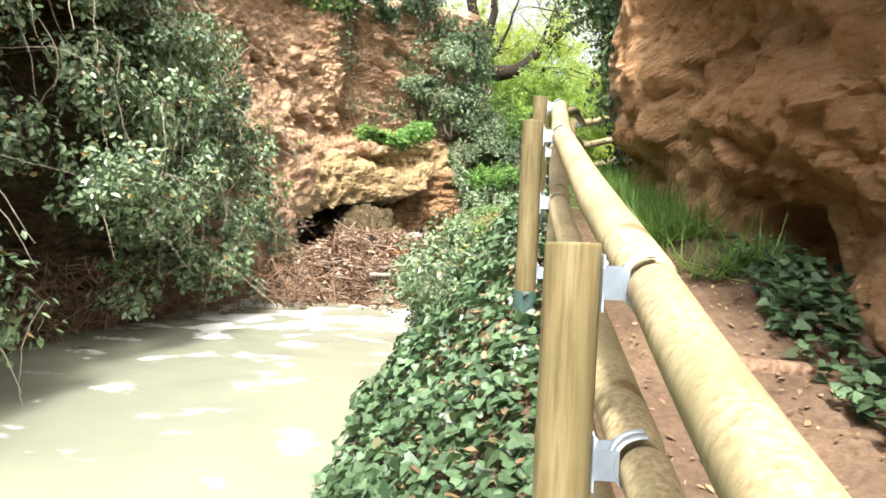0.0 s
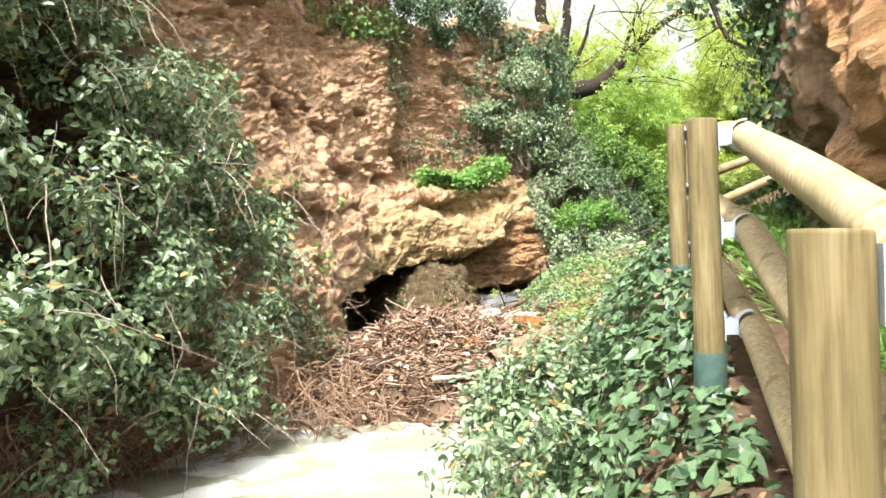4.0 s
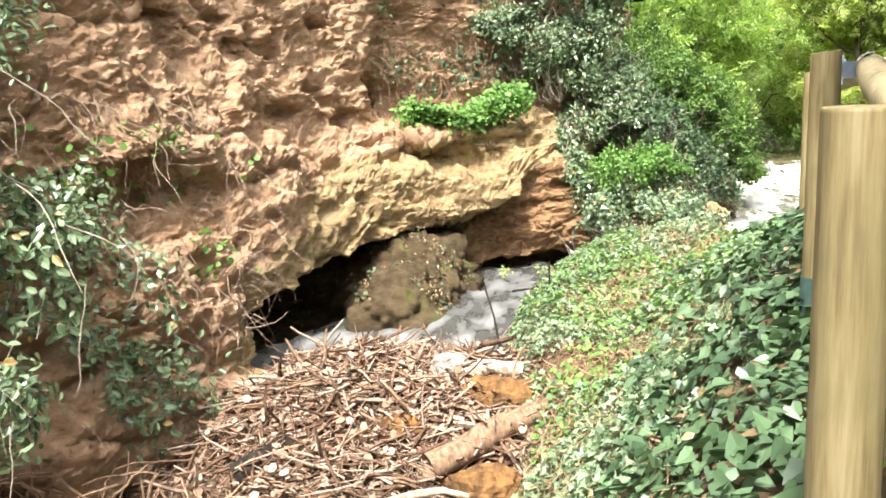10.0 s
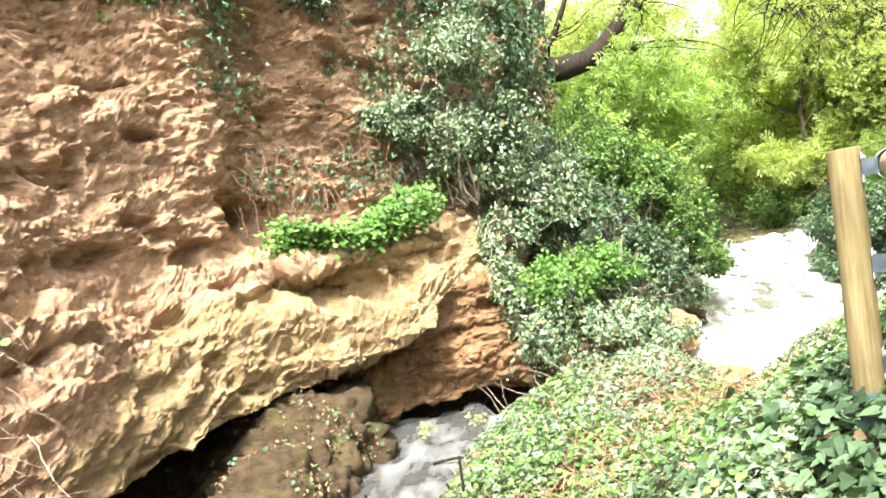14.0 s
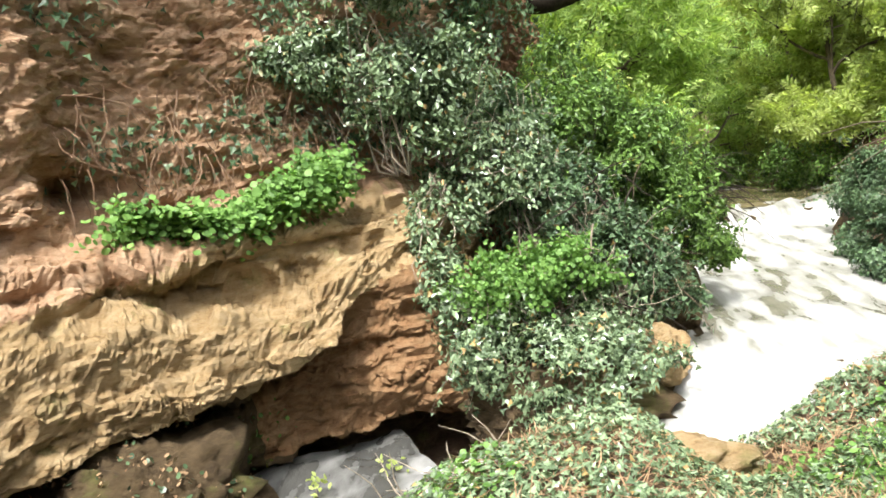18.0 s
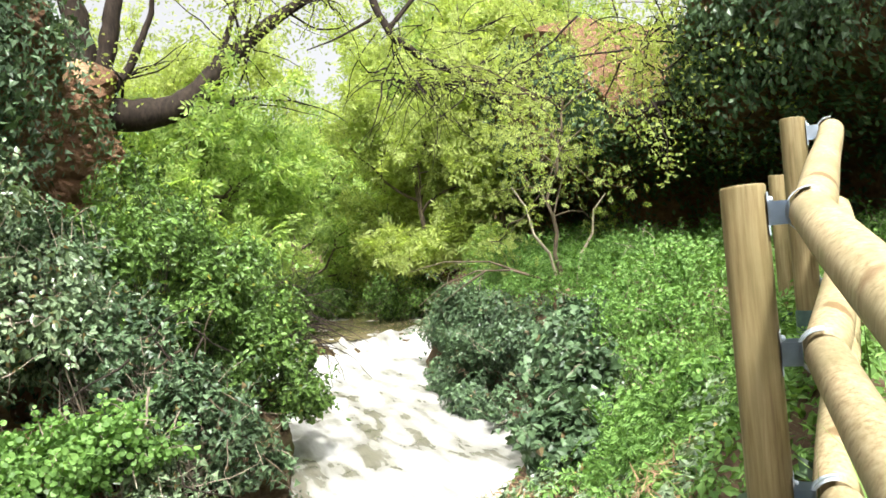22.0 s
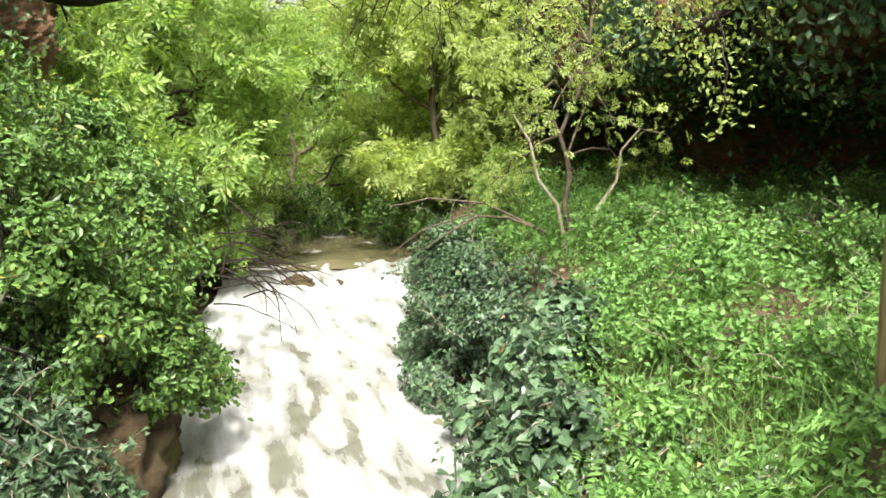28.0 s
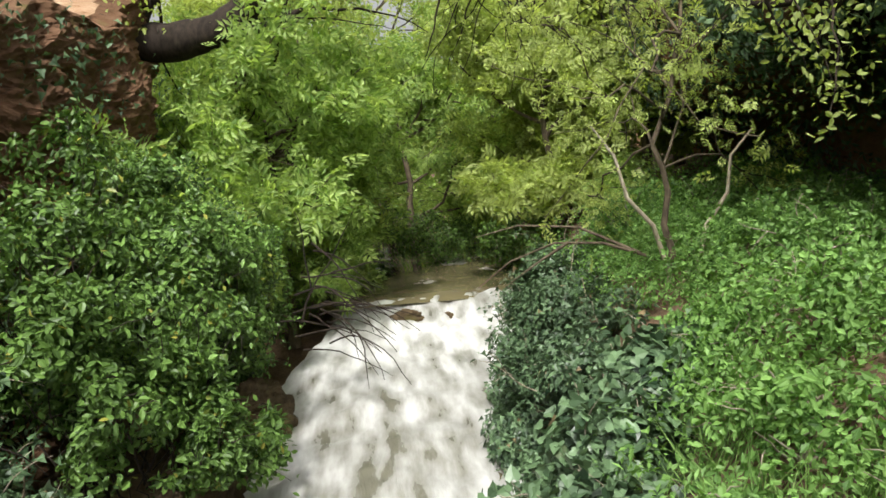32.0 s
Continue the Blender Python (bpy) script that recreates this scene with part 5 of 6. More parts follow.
tagged(part("dry_stalks", raw_mesh("dry_stalks", *fine_tubes(dp, 0.004, 0.0015, rs)), DRIFT), "dry stalks hanging down the outer rock", "dead stems", kind="stuff")

# ---- shrubs of the left bank upstream ----
bush("bank_shrub", "dense green shrub leaning over the rushing water", (3.2, 15.8, 1.2),
     [(3.5, 14.95, 2.0, 0.55, 0.5, 0.55), (3.85, 15.2, 1.7, 0.36, 0.45, 0.4), (3.05, 14.8, 2.45, 0.55, 0.45, 0.45), (3.5, 15.8, 2.4, 0.55, 0.55, 0.45), (4.05, 15.6, 1.5, 0.26, 0.4, 0.25)], 30000, 0.06, SHRUB, "oval", rs, 60, BARK, category="shrub", gaps=0.85)
bush("bank_shrub", "light green shrub above the stream bank", (2.7, 16.6, 1.6),
     [(2.75, 16.0, 3.0, 0.65, 0.6, 0.5), (3.4, 16.6, 2.75, 0.6, 0.6, 0.5), (3.3, 17.4, 2.5, 0.6, 0.6, 0.6), (2.4, 15.3, 3.05, 0.5, 0.45, 0.45), (3.1, 17.8, 3.2, 0.55, 0.55, 0.5), (2.6, 16.8, 3.7, 0.5, 0.5, 0.4)], 30000, 0.066, SHRUB, "oval", rs, 70, BARK, category="shrub", gaps=0.85)
bush("bank_ivy", "ivy and dead stems on the steep bank", (2.9, 14.3, 1.2), [(2.9, 14.2, 1.6, 0.45, 0.3, 0.5), (2.5, 14.5, 2.2, 0.45, 0.35, 0.5), (3.3, 14.3, 1.3, 0.36, 0.3, 0.3), (2.0, 15.0, 3.0, 0.45, 0.35, 0.45)], 10000, 0.058, IVY, "ivy", rs, 110, STEM, category="ivy", gaps=0.5)
bush("bank_shrub", "dark shrub at the water's edge", (3.4, 18.6, 1.0), [(3.4, 18.2, 1.7, 0.5, 0.7, 0.6), (3.3, 19.2, 1.9, 0.5, 0.7, 0.6), (3.3, 18.8, 2.6, 0.7, 0.9, 0.6), (3.4, 20.1, 1.8, 0.5, 0.6, 0.6)], 24000, 0.06, SHRUB, "oval", rs, 50, BARK, category="shrub")
p, d = on_face(LP, LN, 20000, (15.2, 22.0), (0.8, 5.6), rs, (0.03, 0.4), lambda q: patchy(0.9, -0.2, 43)(q) * (1 - 0.85 * smooth(16.5, 17.5, q[:, 1]) * smooth(3.0, 3.6, q[:, 2])))
plant("bank_wall_ivy", "dark ivy over the reddish rock above the bank", "ivy", (2.0, 17.5, 3.0), None, [("leaves", leaf_mesh("bank_wall_leaves", p, d, 0.08, "ivy", 0.7, 0.5, rs), IVY)])
# dead branches lying on the steep bank
dead = thing("dead_branches", "dead grey branches lying down the steep bank", "branch", (2.9, 14.0, 1.4))
for i in range(34):
    a = np.array([[rs.uniform(2.3, 3.2), rs.uniform(13.8, 14.3), rs.uniform(1.2, 2.5)]])
    held(part("branch", raw_mesh("branch", *tubes(wander(a, np.array([[rs.normal() * 0.7 + 0.2, -0.15, -0.7]]), rs.uniform(0.4, 1.1), 8, 0.03, 0.26, rs), np.linspace(0.009, 0.0025, 8)[None] * rs.uniform(0.5, 1.2), 5), True), (BARK, STEM, YOUNG_BARK)[i % 3], dead))
# bare twigs drooping into the cascade
droop = thing("drooping_twigs", "bare brown twigs drooping into the white water", "branch", (4.35, 18.3, 2.0))
tw = wander(np.array([[4.35, 18.3, 2.0]]) + 0.24 * rs.normal(size=(26, 3)), np.tile([0.75, -0.25, 0.05], (26, 1)) + 0.3 * rs.normal(size=(26, 3)), rs.uniform(0.7, 1.35, 26), 9, 0.13, 0.12, rs)
for i in range(26):
    held(part("twig", raw_mesh("twig", *tubes(tw[i:i + 1], np.linspace(0.011, 0.003, 9)[None], 5)), BARK, droop))

# ---- right bank ----
cover("ivy_slope", "ivy with pale-veined dark leaves on the slope below the fence", -0.6, 4.4, -4.5, 11.5, 80000, 0.064, IVY, "ivy5",
      lambda x, y: (fdist(x, y) < 0.12) * smooth(0.0, 0.12, sright(x, y)) * smooth(-0.35, 0.25, fdist(x, y) + np.interp(y, [2, 5, 7.5, 12], [1.5, 1.2, 0.75, 0.7]) + 0.4 * fbm(xyz(x * 1.3, y * 1.3, 0), 2, 22)) * (x > -0.6), lambda x, y: 0.05 + 0.1 * (fbm(xyz(x * 2, y * 2, 0), 2, 23) + 0.6).clip(0, 1), rs, 0.5, 0.5, singles=(-1.8, 1.2, IVY_ONE))
cover("slope_litter", "fallen brown and orange leaves lying on the ivy slope", -0.6, 2.5, -4.0, 8.0, 6000, 0.05, LITTER, "oval",
      lambda x, y: (fdist(x, y) < 0.1) * smooth(0.1, 0.3, sright(x, y)) * smooth(-0.1, 0.4, fbm(xyz(x * 1.1, y * 1.1, 0), 2, 33) + 0.1), lambda x, y: 0.14 + 0 * x, rs, 0.5, 0.1, "leaf litter")
# a log laid across the path as a step
tz = float(ground_at(np.array([1.8]), np.array([0.05]))[0])
STEP_AT = (1.6, 0.12), (2.25, 0.0)
step = raw_mesh("log_step", *tubes(np.array([[(STEP_AT[0][0], STEP_AT[0][1], tz - 0.02), (1.8, 0.08, tz), (2.0, 0.04, tz), (STEP_AT[1][0], STEP_AT[1][1], tz - 0.01)]]), np.array([[0.045, 0.05, 0.048, 0.045]]), 12), True)
tagged(part("log_step", step, ROOT), "worn wooden log laid across the path as a step", "step")
bench_in = lambda x, y: (fdist(x, y) < -0.3) * smooth(-0.05, 0.05, sright(x, y))
cover("bench_plants", "small pale ivy over the low bench by the stream", 0.3, 6.4, 5.6, 13.2, 105000, 0.045, IVY_PALE, "ivy",
      lambda x, y: bench_in(x, y) * smooth(-0.7, -0.1, fbm(xyz(x * 1.6, y * 1.6, 0), 3, 24)), lambda x, y: 0.04 + 0.1 * (fbm(xyz(x * 2, y * 2, 0), 2, 25) + 0.6).clip(0, 1), rs, 0.5, 0.2)
cover("bench_weeds", "light green weeds between the ivy of the bench", 0.3, 6.4, 7.4, 13.2, 30000, 0.04, HERB, "round",
      lambda x, y: bench_in(x, y) * smooth(0.0, 0.4, fbm(xyz(x * 1.3, y * 1.3, 0), 3, 28)), lambda x, y: 0.06 + 0.08 * (fbm(xyz(x * 2, y * 2, 0), 2, 25) + 0.6).clip(0, 1), rs, 0.5, 0.2, "weeds")
cover("bench_straw", "dry stalks and dead leaves between the ivy", 0.3, 5.0, 5.4, 13.0, 42000, 0.12, LITTER, "blade",
      lambda x, y: bench_in(x, y) * (0.25 + smooth(0.3, -0.4, fbm(xyz(x * 1.6, y * 1.6, 0), 3, 24)) + smooth(8.6, 7.4, y)), lambda x, y: 0.08 + 0 * x, rs, 0.3, 0.0)
cover("path_litter", "fallen brown leaves scattered on the footpath", 0.4, 6.0, -4.5, 10.2, 14000, 0.035, LITTER, "oval", lambda x, y: (fdist(x, y) > -0.6) * (fdist(x, y) < 2.0) * 0.75, lambda x, y: 0.01 + 0 * x, rs, 0.3, 0.0, "leaf litter")
bush("streamside_bush", "leafy evergreen bush on the bank of the pool", (0.75, 3.6, 0.0), [(0.5, 3.3, 0.35, 0.42, 0.5, 0.42), (0.7, 4.0, 0.45, 0.42, 0.55, 0.42), (0.4, 4.5, 0.2, 0.3, 0.4, 0.32), (0.85, 2.7, 0.3, 0.28, 0.4, 0.3)], 11000, 0.055, IVY_PALE, "oval", rs, 40)
walked = lambda x, y: (np.abs(fdist(x, y) + 0.3) < 0.5) & (y < 11.6)
not_path = lambda x, y: 1 - 0.55 * ((fdist(x, y) > 0.3) & (fdist(x, y) < 1.1) & (y < 11.8))
cover("bank_herbs", "light green herbs on the bank under the fence", 3.2, 11, 9.4, 21, 120000, 0.05, HERB, "small",
      lambda x, y: smooth(0.2, 0.7, sright(x, y) - 0.4 * smooth(14.4, 15.2, y)) * smooth(0.75, 1.2, ground_at(x, y)) * not_path(x, y), lambda x, y: 0.04 + (1 - 0.6 * walked(x, y)) * (0.12 + 0.3 * smooth(4.6, 6.4, x)) * (fbm(xyz(x * 1.8, y * 1.8, 0), 3, 26) + 0.4).clip(0, 1.2), rs, 0.7, 0.2, "herbs")
cover("bank_nettles", "feathery light green herbs with compound leaves on the bank", 3.4, 11, 9.6, 20.5, 34000, 0.11, HERB, "spray",
      lambda x, y: smooth(0.4, 0.9, sright(x, y) - 0.4 * smooth(14.4, 15.2, y)) * smooth(1.0, 1.4, ground_at(x, y)) * smooth(-0.2, 0.5, fbm(xyz(x * 0.9, y * 0.9, 0), 3, 34)) * not_path(x, y), lambda x, y: 0.08 + 0.3 * (1 - 0.8 * walked(x, y)) * (fbm(xyz(x * 1.4, y * 1.4, 0), 3, 35) + 0.4).clip(0, 1.2), rs, 0.6, 0.1, "herbs")
cover("bank_grass", "fresh grass blades among the herbs", 3.2, 11, 9.4, 20, 90000, 0.34, GRASS, "fine",
      lambda x, y: smooth(0.6, 1.2, sright(x, y) - 0.3 * smooth(14.4, 15.2, y)) * smooth(1.2, 1.8, ground_at(x, y)) * smooth(-0.3, 0.2, fbm(xyz(x * 1.2, y * 1.2, 0), 2, 27)) * not_path(x, y) * (1 - 0.97 * walked(x, y)), lambda x, y: 0.03 + 0 * x, rs, 0.4, 0, "grass", np.array([0, 0, 1.0]))
foot = lambda x, y, w: smooth(w, w * 0.4, np.abs(nearest(np.stack([x, y], 1), R_LINE)[0] + 0.3))
cover("foot_grass", "bright fine grass tufts at the foot of the rock by the path", 1.7, 4.5, 1.0, 8.6, 60000, 0.34, GRASS, "fine",
      lambda x, y: foot(x, y, 0.38) * smooth(0.1, 0.4, fbm(xyz(x * 1.3, y * 1.3, 0), 2, 29) + 0.2 + 0.5 * bump1(y, 2.0, 0.5)), lambda x, y: 0.02 + 0 * x, rs, 0.5, 0, "grass", np.array([-0.25, -0.1, 0.9]))
cover("foot_herbs", "broad-leaved weeds along the foot of the rock", 1.7, 5.0, 2.5, 9.0, 7000, 0.085, HERB, "oval",
      lambda x, y: foot(x, y, 0.6) * smooth(0.0, 0.3, fbm(xyz(x * 1.4, y * 1.4, 0), 2, 30) + 0.1), lambda x, y: 0.22 + 0 * x, rs, 0.6, 0.2, "weeds")
cover("path_ivy", "dark ivy over the path edge under the rock", 1.4, 3.2, -3.5, 1.5, 9000, 0.07, IVY, "ivy5", lambda x, y: (fdist(x, y) > 1.2) * smooth(-0.1, 0.3, fbm(xyz(x, y, 0), 2, 31) + 0.2), lambda x, y: 0.1 + 0 * x, rs, 0.4, 0.2)
# taller herb clumps that stand out of the bank
for x, y, r in [(5.9, 12.6, 0.28), (6.2, 12.9, 0.3), (6.7, 13.3, 0.4), (7.4, 14.0, 0.4), (7.9, 14.9, 0.42), (7.0, 14.6, 0.34), (8.3, 15.8, 0.42), (8.0, 13.4, 0.38), (8.6, 14.4, 0.42), (7.6, 12.8, 0.34), (8.9, 13.2, 0.42), (9.0, 16.6, 0.42), (8.2, 17.2, 0.4), (6.9, 12.6, 0.3), (8.4, 12.4, 0.36), (5.6, 11.7, 0.28), (9.3, 15.0, 0.45), (7.9, 18.4, 0.4)]:
    z = float(ground_at(np.array([x]), np.array([y]))[0])
    bush("herb_clump", "tall clump of light green herbs on the bank", (x, y, z), [(x, y, z + r * 0.55, r, r, r * 0.8), (x + 0.25, y + 0.15, z + r * 0.35, r * 0.7, r * 0.7, r * 0.55)], 1500, 0.048, HERB, "oval", rs, 14, STEM, category="herb", shoots=40)
# ivy mound beside the cascade
bush("ivy_mound", "rounded mound of dark ivy at the edge of the cascade", (6.7, 16.0, 1.0),
     [(6.7, 16.5, 1.6, 0.75, 0.85, 0.62), (7.0, 17.7, 1.65, 0.75, 1.0, 0.62), (6.5, 15.5, 1.5, 0.55, 0.6, 0.5), (7.2, 18.8, 1.65, 0.7, 0.8, 0.62), (6.2, 16.2, 1.05, 0.42, 0.75, 0.5), (6.4, 17.4, 1.1, 0.4, 0.8, 0.45), (6.1, 15.1, 1.0, 0.35, 0.45, 0.4), (6.05, 14.4, 1.05, 0.4, 0.45, 0.4)], 60000, 0.055, IVY, "ivy", rs, 40, droop=0.7, wild=0.45, category="ivy")
bush("ivy_mound", "clump of large pale-edged ivy leaves on the bank", (5.9, 13.5, 1.6), [(6.15, 13.95, 1.7, 0.42, 0.4, 0.36), (5.75, 13.35, 1.6, 0.36, 0.35, 0.32), (6.5, 14.6, 1.75, 0.4, 0.45, 0.42), (5.3, 12.9, 1.35, 0.35, 0.35, 0.28)], 7500, 0.07, IVY, "ivy5", rs, 20, droop=0.6, wild=0.45, category="ivy")
# ivy on the right rock faces
p, d = on_face(RP, RN, 26000, (3.8, 7.5), (1.4, 4.6), rs, (0.02, 0.22), lambda q: patchy(1.2, 0.05, 41)(q) * smooth(4.2, 5.2, q[:, 1]))
p2, d2 = on_face(RP, RN, 6000, (4.4, 7.0), (3.3, 4.8), rs, (0.1, 0.8))
plant("hanging_ivy", "ivy hanging from the top of the orange rock", "ivy", (2.8, 5.6, 3.9), None, [("leaves", leaf_mesh("hanging_leaves", np.vstack([p, p2]), np.vstack([d, d2]), 0.055, "ivy5", 0.8, 0.5, rs), IVY)])
p, d = on_face(RP, RN, 42000, (7.0, 24.0), (1.6, 6.6), rs, (0.03, 0.5), patchy(0.8, -0.1, 42))
p4, d4 = on_face(RP, RN, 9000, (12.0, 18.0), (3.5, 5.6), rs, (0.03, 0.35))
plant("cliff_ivy", "dark ivy covering the shaded back cliff", "ivy", (9.5, 13.0, 2.2), None, [("leaves", leaf_mesh("cliff_ivy_leaves", np.vstack([p, p4]), np.vstack([d, d4]), 0.085, "small", 0.7, 0.5, rs), IVY)])
for at, spec, txt in [((10.2, 12.4, 4.6), [(9.8, 12.2, 5.0, 0.7, 0.9, 0.6), (10.4, 11.4, 5.4, 0.9, 0.9, 0.8), (10.2, 13.6, 5.4, 0.9, 0.9, 0.8)], "dark evergreen shrub overhanging the back cliff"), ((10.4, 17.0, 4.6), [(10.3, 17.4, 5.2, 0.7, 0.9, 0.6), (10.6, 18.6, 5.0, 0.8, 0.9, 0.7), (10.9, 16.4, 5.6, 0.9, 0.9, 0.8)], "dark evergreen shrub above the rock shelter")]:
    bush("cliff_shrub", txt, at, spec, 13000, 0.08, IVY, "oval", rs, 30, BARK, category="shrub")


# ---- trees ----
def young_tree(at, h, seed, mat, label, n=9000, size=0.085):
    return tree("young_tree", label, at, [(0, 0, 0), (0.1, 0, h * 0.45), (0, 0, h)], 16, 3, mat, n, size, seed, "spray", h * 0.36, bark=YOUNG_BARK, r0=0.05 + 0.01 * h, spread=0.8, twig_len=1.4)


for i, (x, y, h, m, txt) in enumerate([(3.6, 21.9, 3.6, SPRING, "bright green young tree by the upper water"), (3.2, 22.6, 4.2, SPRING, "light green young tree beside the old tree"), (8.1, 22.8, 3.4, YELLOW, "yellow-green young tree behind the weir"),
                                       (9.3, 21.4, 3.6, YELLOW, "yellow-green young tree under the back cliff"), (5.8, 25.5, 4.2, SPRING, "light green tree up the stream"), (8.6, 26.5, 5.0, YELLOW, "tall yellow-green tree up the stream"),
                                       (3.4, 26.0, 5.2, YELLOW, "tall yellow-green tree behind the cliff end"), (11.5, 25.0, 5.6, SPRING, "tall green tree above the back cliff"), (5.5, 31, 6.5, YELLOW, "tall pale green tree in the distance"), (10, 32, 7.0, SPRING, "tall green tree in the distance"),
                                       (0.8, 31, 6.5, YELLOW, "pale green tree in the distance"), (2.4, 19.8, 2.5, SPRING, "light green tree on the steep bank")]):
    young_tree((x, y, float(ground_at(np.array([x]), np.array([y]))[0]) - 0.1), h, 200 + i, m, txt, 4000, 0.3)
bush("weir_bush", "dark green bush with hanging shoots above the weir", (6.5, 24.2, 1.2), [(5.2, 24.4, 1.9, 0.8, 0.6, 0.8), (6.4, 24.8, 1.8, 0.9, 0.6, 0.7), (7.6, 23.6, 1.8, 0.7, 0.6, 0.7), (8.0, 22.4, 1.7, 0.6, 0.7, 0.6)], 17000, 0.08, SHRUB, "small", rs, 60)
bush("weir_bush", "light green bush beside the upper water", (4.0, 22.6, 1.2), [(3.8, 22.2, 1.9, 0.6, 0.6, 0.7), (4.1, 23.4, 2.2, 0.7, 0.7, 0.8), (8.8, 20.6, 2.5, 0.7, 0.8, 0.7), (9.2, 22.6, 2.8, 0.9, 0.9, 0.8)], 17000, 0.08, SPRING, "small", rs, 60)
# woods that close the valley
wr = np.random.default_rng(121)
wood_lumps = [(wr.uniform(-6, 22), wr.uniform(33, 44), wr.uniform(1.5, 6.0), wr.uniform(1.2, 2.2), wr.uniform(1.2, 2.0), wr.uniform(1.0, 1.8)) for _ in range(60)]
p, d = lumps(wood_lumps, 70000, wr, 0.5)
tagged(part("far_woods", leaf_mesh("far_woods", p, d + np.array([0, 0, 0.5]), 0.2, "small", 0.3, 0.8, wr), SPRING), "light green woods closing the valley upstream", "woods", kind="stuff")
# sapling on the right bank, with few large leaves
tree("sapling", "slender sapling with sparse yellow-green leaves above the ivy mound", (7.45, 16.3, 2.2), [(0, 0, 0), (0.02, 0, 0.8), (0.1, 0, 1.5), (0.35, 0, 2.4)], 15, 2, YELLOW, 2600, 0.095, 301, "spray", 1.5, YOUNG_BARK, 0.03, 0.3, 0.7, 0.5, twig_len=1.2)
crook = np.array([[(7.42, 16.25, 2.2), (7.3, 16.2, 2.6), (7.1, 16.2, 2.85), (7.02, 16.2, 3.2), (6.85, 16.2, 3.45)], [(7.65, 16.2, 2.2), (7.75, 16.2, 2.55), (7.95, 16.2, 2.8), (8.0, 16.2, 3.1), (8.2, 16.2, 3.3)]])
for cr in crook:
    cr = np.vstack([cr[:1] - np.array([[0, 0, 0.6]]), cr])
    tagged(part("bare_branch", raw_mesh("bare_branch", *tubes(cr[None], np.array([[0.024, 0.022, 0.019, 0.016, 0.013, 0.008]]), 6), True), PALE_BARK), "pale crooked bare stem beside the sapling", "branch", "bare stems by the sapling")


low = thing("fallen_branch", "bare grey branch arching over the ivy mound to the stream", "branch", (7.4, 16.6, 2.3))
for path in ([(7.5, 16.7, 2.25), (7.1, 16.9, 2.42), (6.7, 17.1, 2.45), (6.3, 17.3, 2.3), (6.0, 17.5, 2.05)], [(7.4, 16.8, 2.3), (7.0, 17.3, 2.55), (6.5, 17.7, 2.6), (6.1, 18.0, 2.5)], [(6.8, 17.0, 2.45), (6.5, 17.0, 2.3), (6.2, 17.1, 2.1)]):
    held(part("branch", raw_mesh("branch", *tubes(np.array([path]), np.linspace(0.018, 0.006, len(path))[None], 6), True), YOUNG_BARK, low))


# old tree on the left cliff with heavy dark limbs
def limb(points, r0, r1, sides=9):
    p = np.array(points, float)
    for _ in range(2):
        q = np.empty((2 * len(p) - 2, 3))
        q[0::2], q[1::2] = 0.75 * p[:-1] + 0.25 * p[1:], 0.25 * p[:-1] + 0.75 * p[1:]
        p = np.vstack([p[:1], q, p[-1:]])
    s = np.r_[0, np.cumsum(np.linalg.norm(np.diff(p, axis=0), axis=1))]
    t = np.linspace(0, s[-1], max(8, int(s[-1] / 0.12)))
    p = np.stack([np.interp(t, s, c) for c in p.T], 1)
    p = p + min(r0, 0.05) * fbm(p * 2.5, 2, 6)[:, None]
    r = np.linspace(r0, r1, len(p)) * (1 + 0.12 * vnoise(p * 6, 3))
    return tubes(p[None], r[None], sides)


def grown(name, label, at, limbs, twigs, leaves=None):
    """A tree of given limbs, with fine twigs and a crown."""
    ob = thing(name, label, "tree", at)
    wooden(ob, [("trunk" if i == 0 else "limb", v) for i, v in enumerate(limbs)] + [("branchwork", twigs)], BARK)
    if leaves:
        held(part("crown", leaves[0], leaves[1], ob))
    return ob


def leaf_cloud(name, q, size, rng):
    return leaf_mesh(name, q, rng.normal(size=q.shape) + np.array([0, 0, 1.0]), size, "oval", 0.2, 0.7, rng)


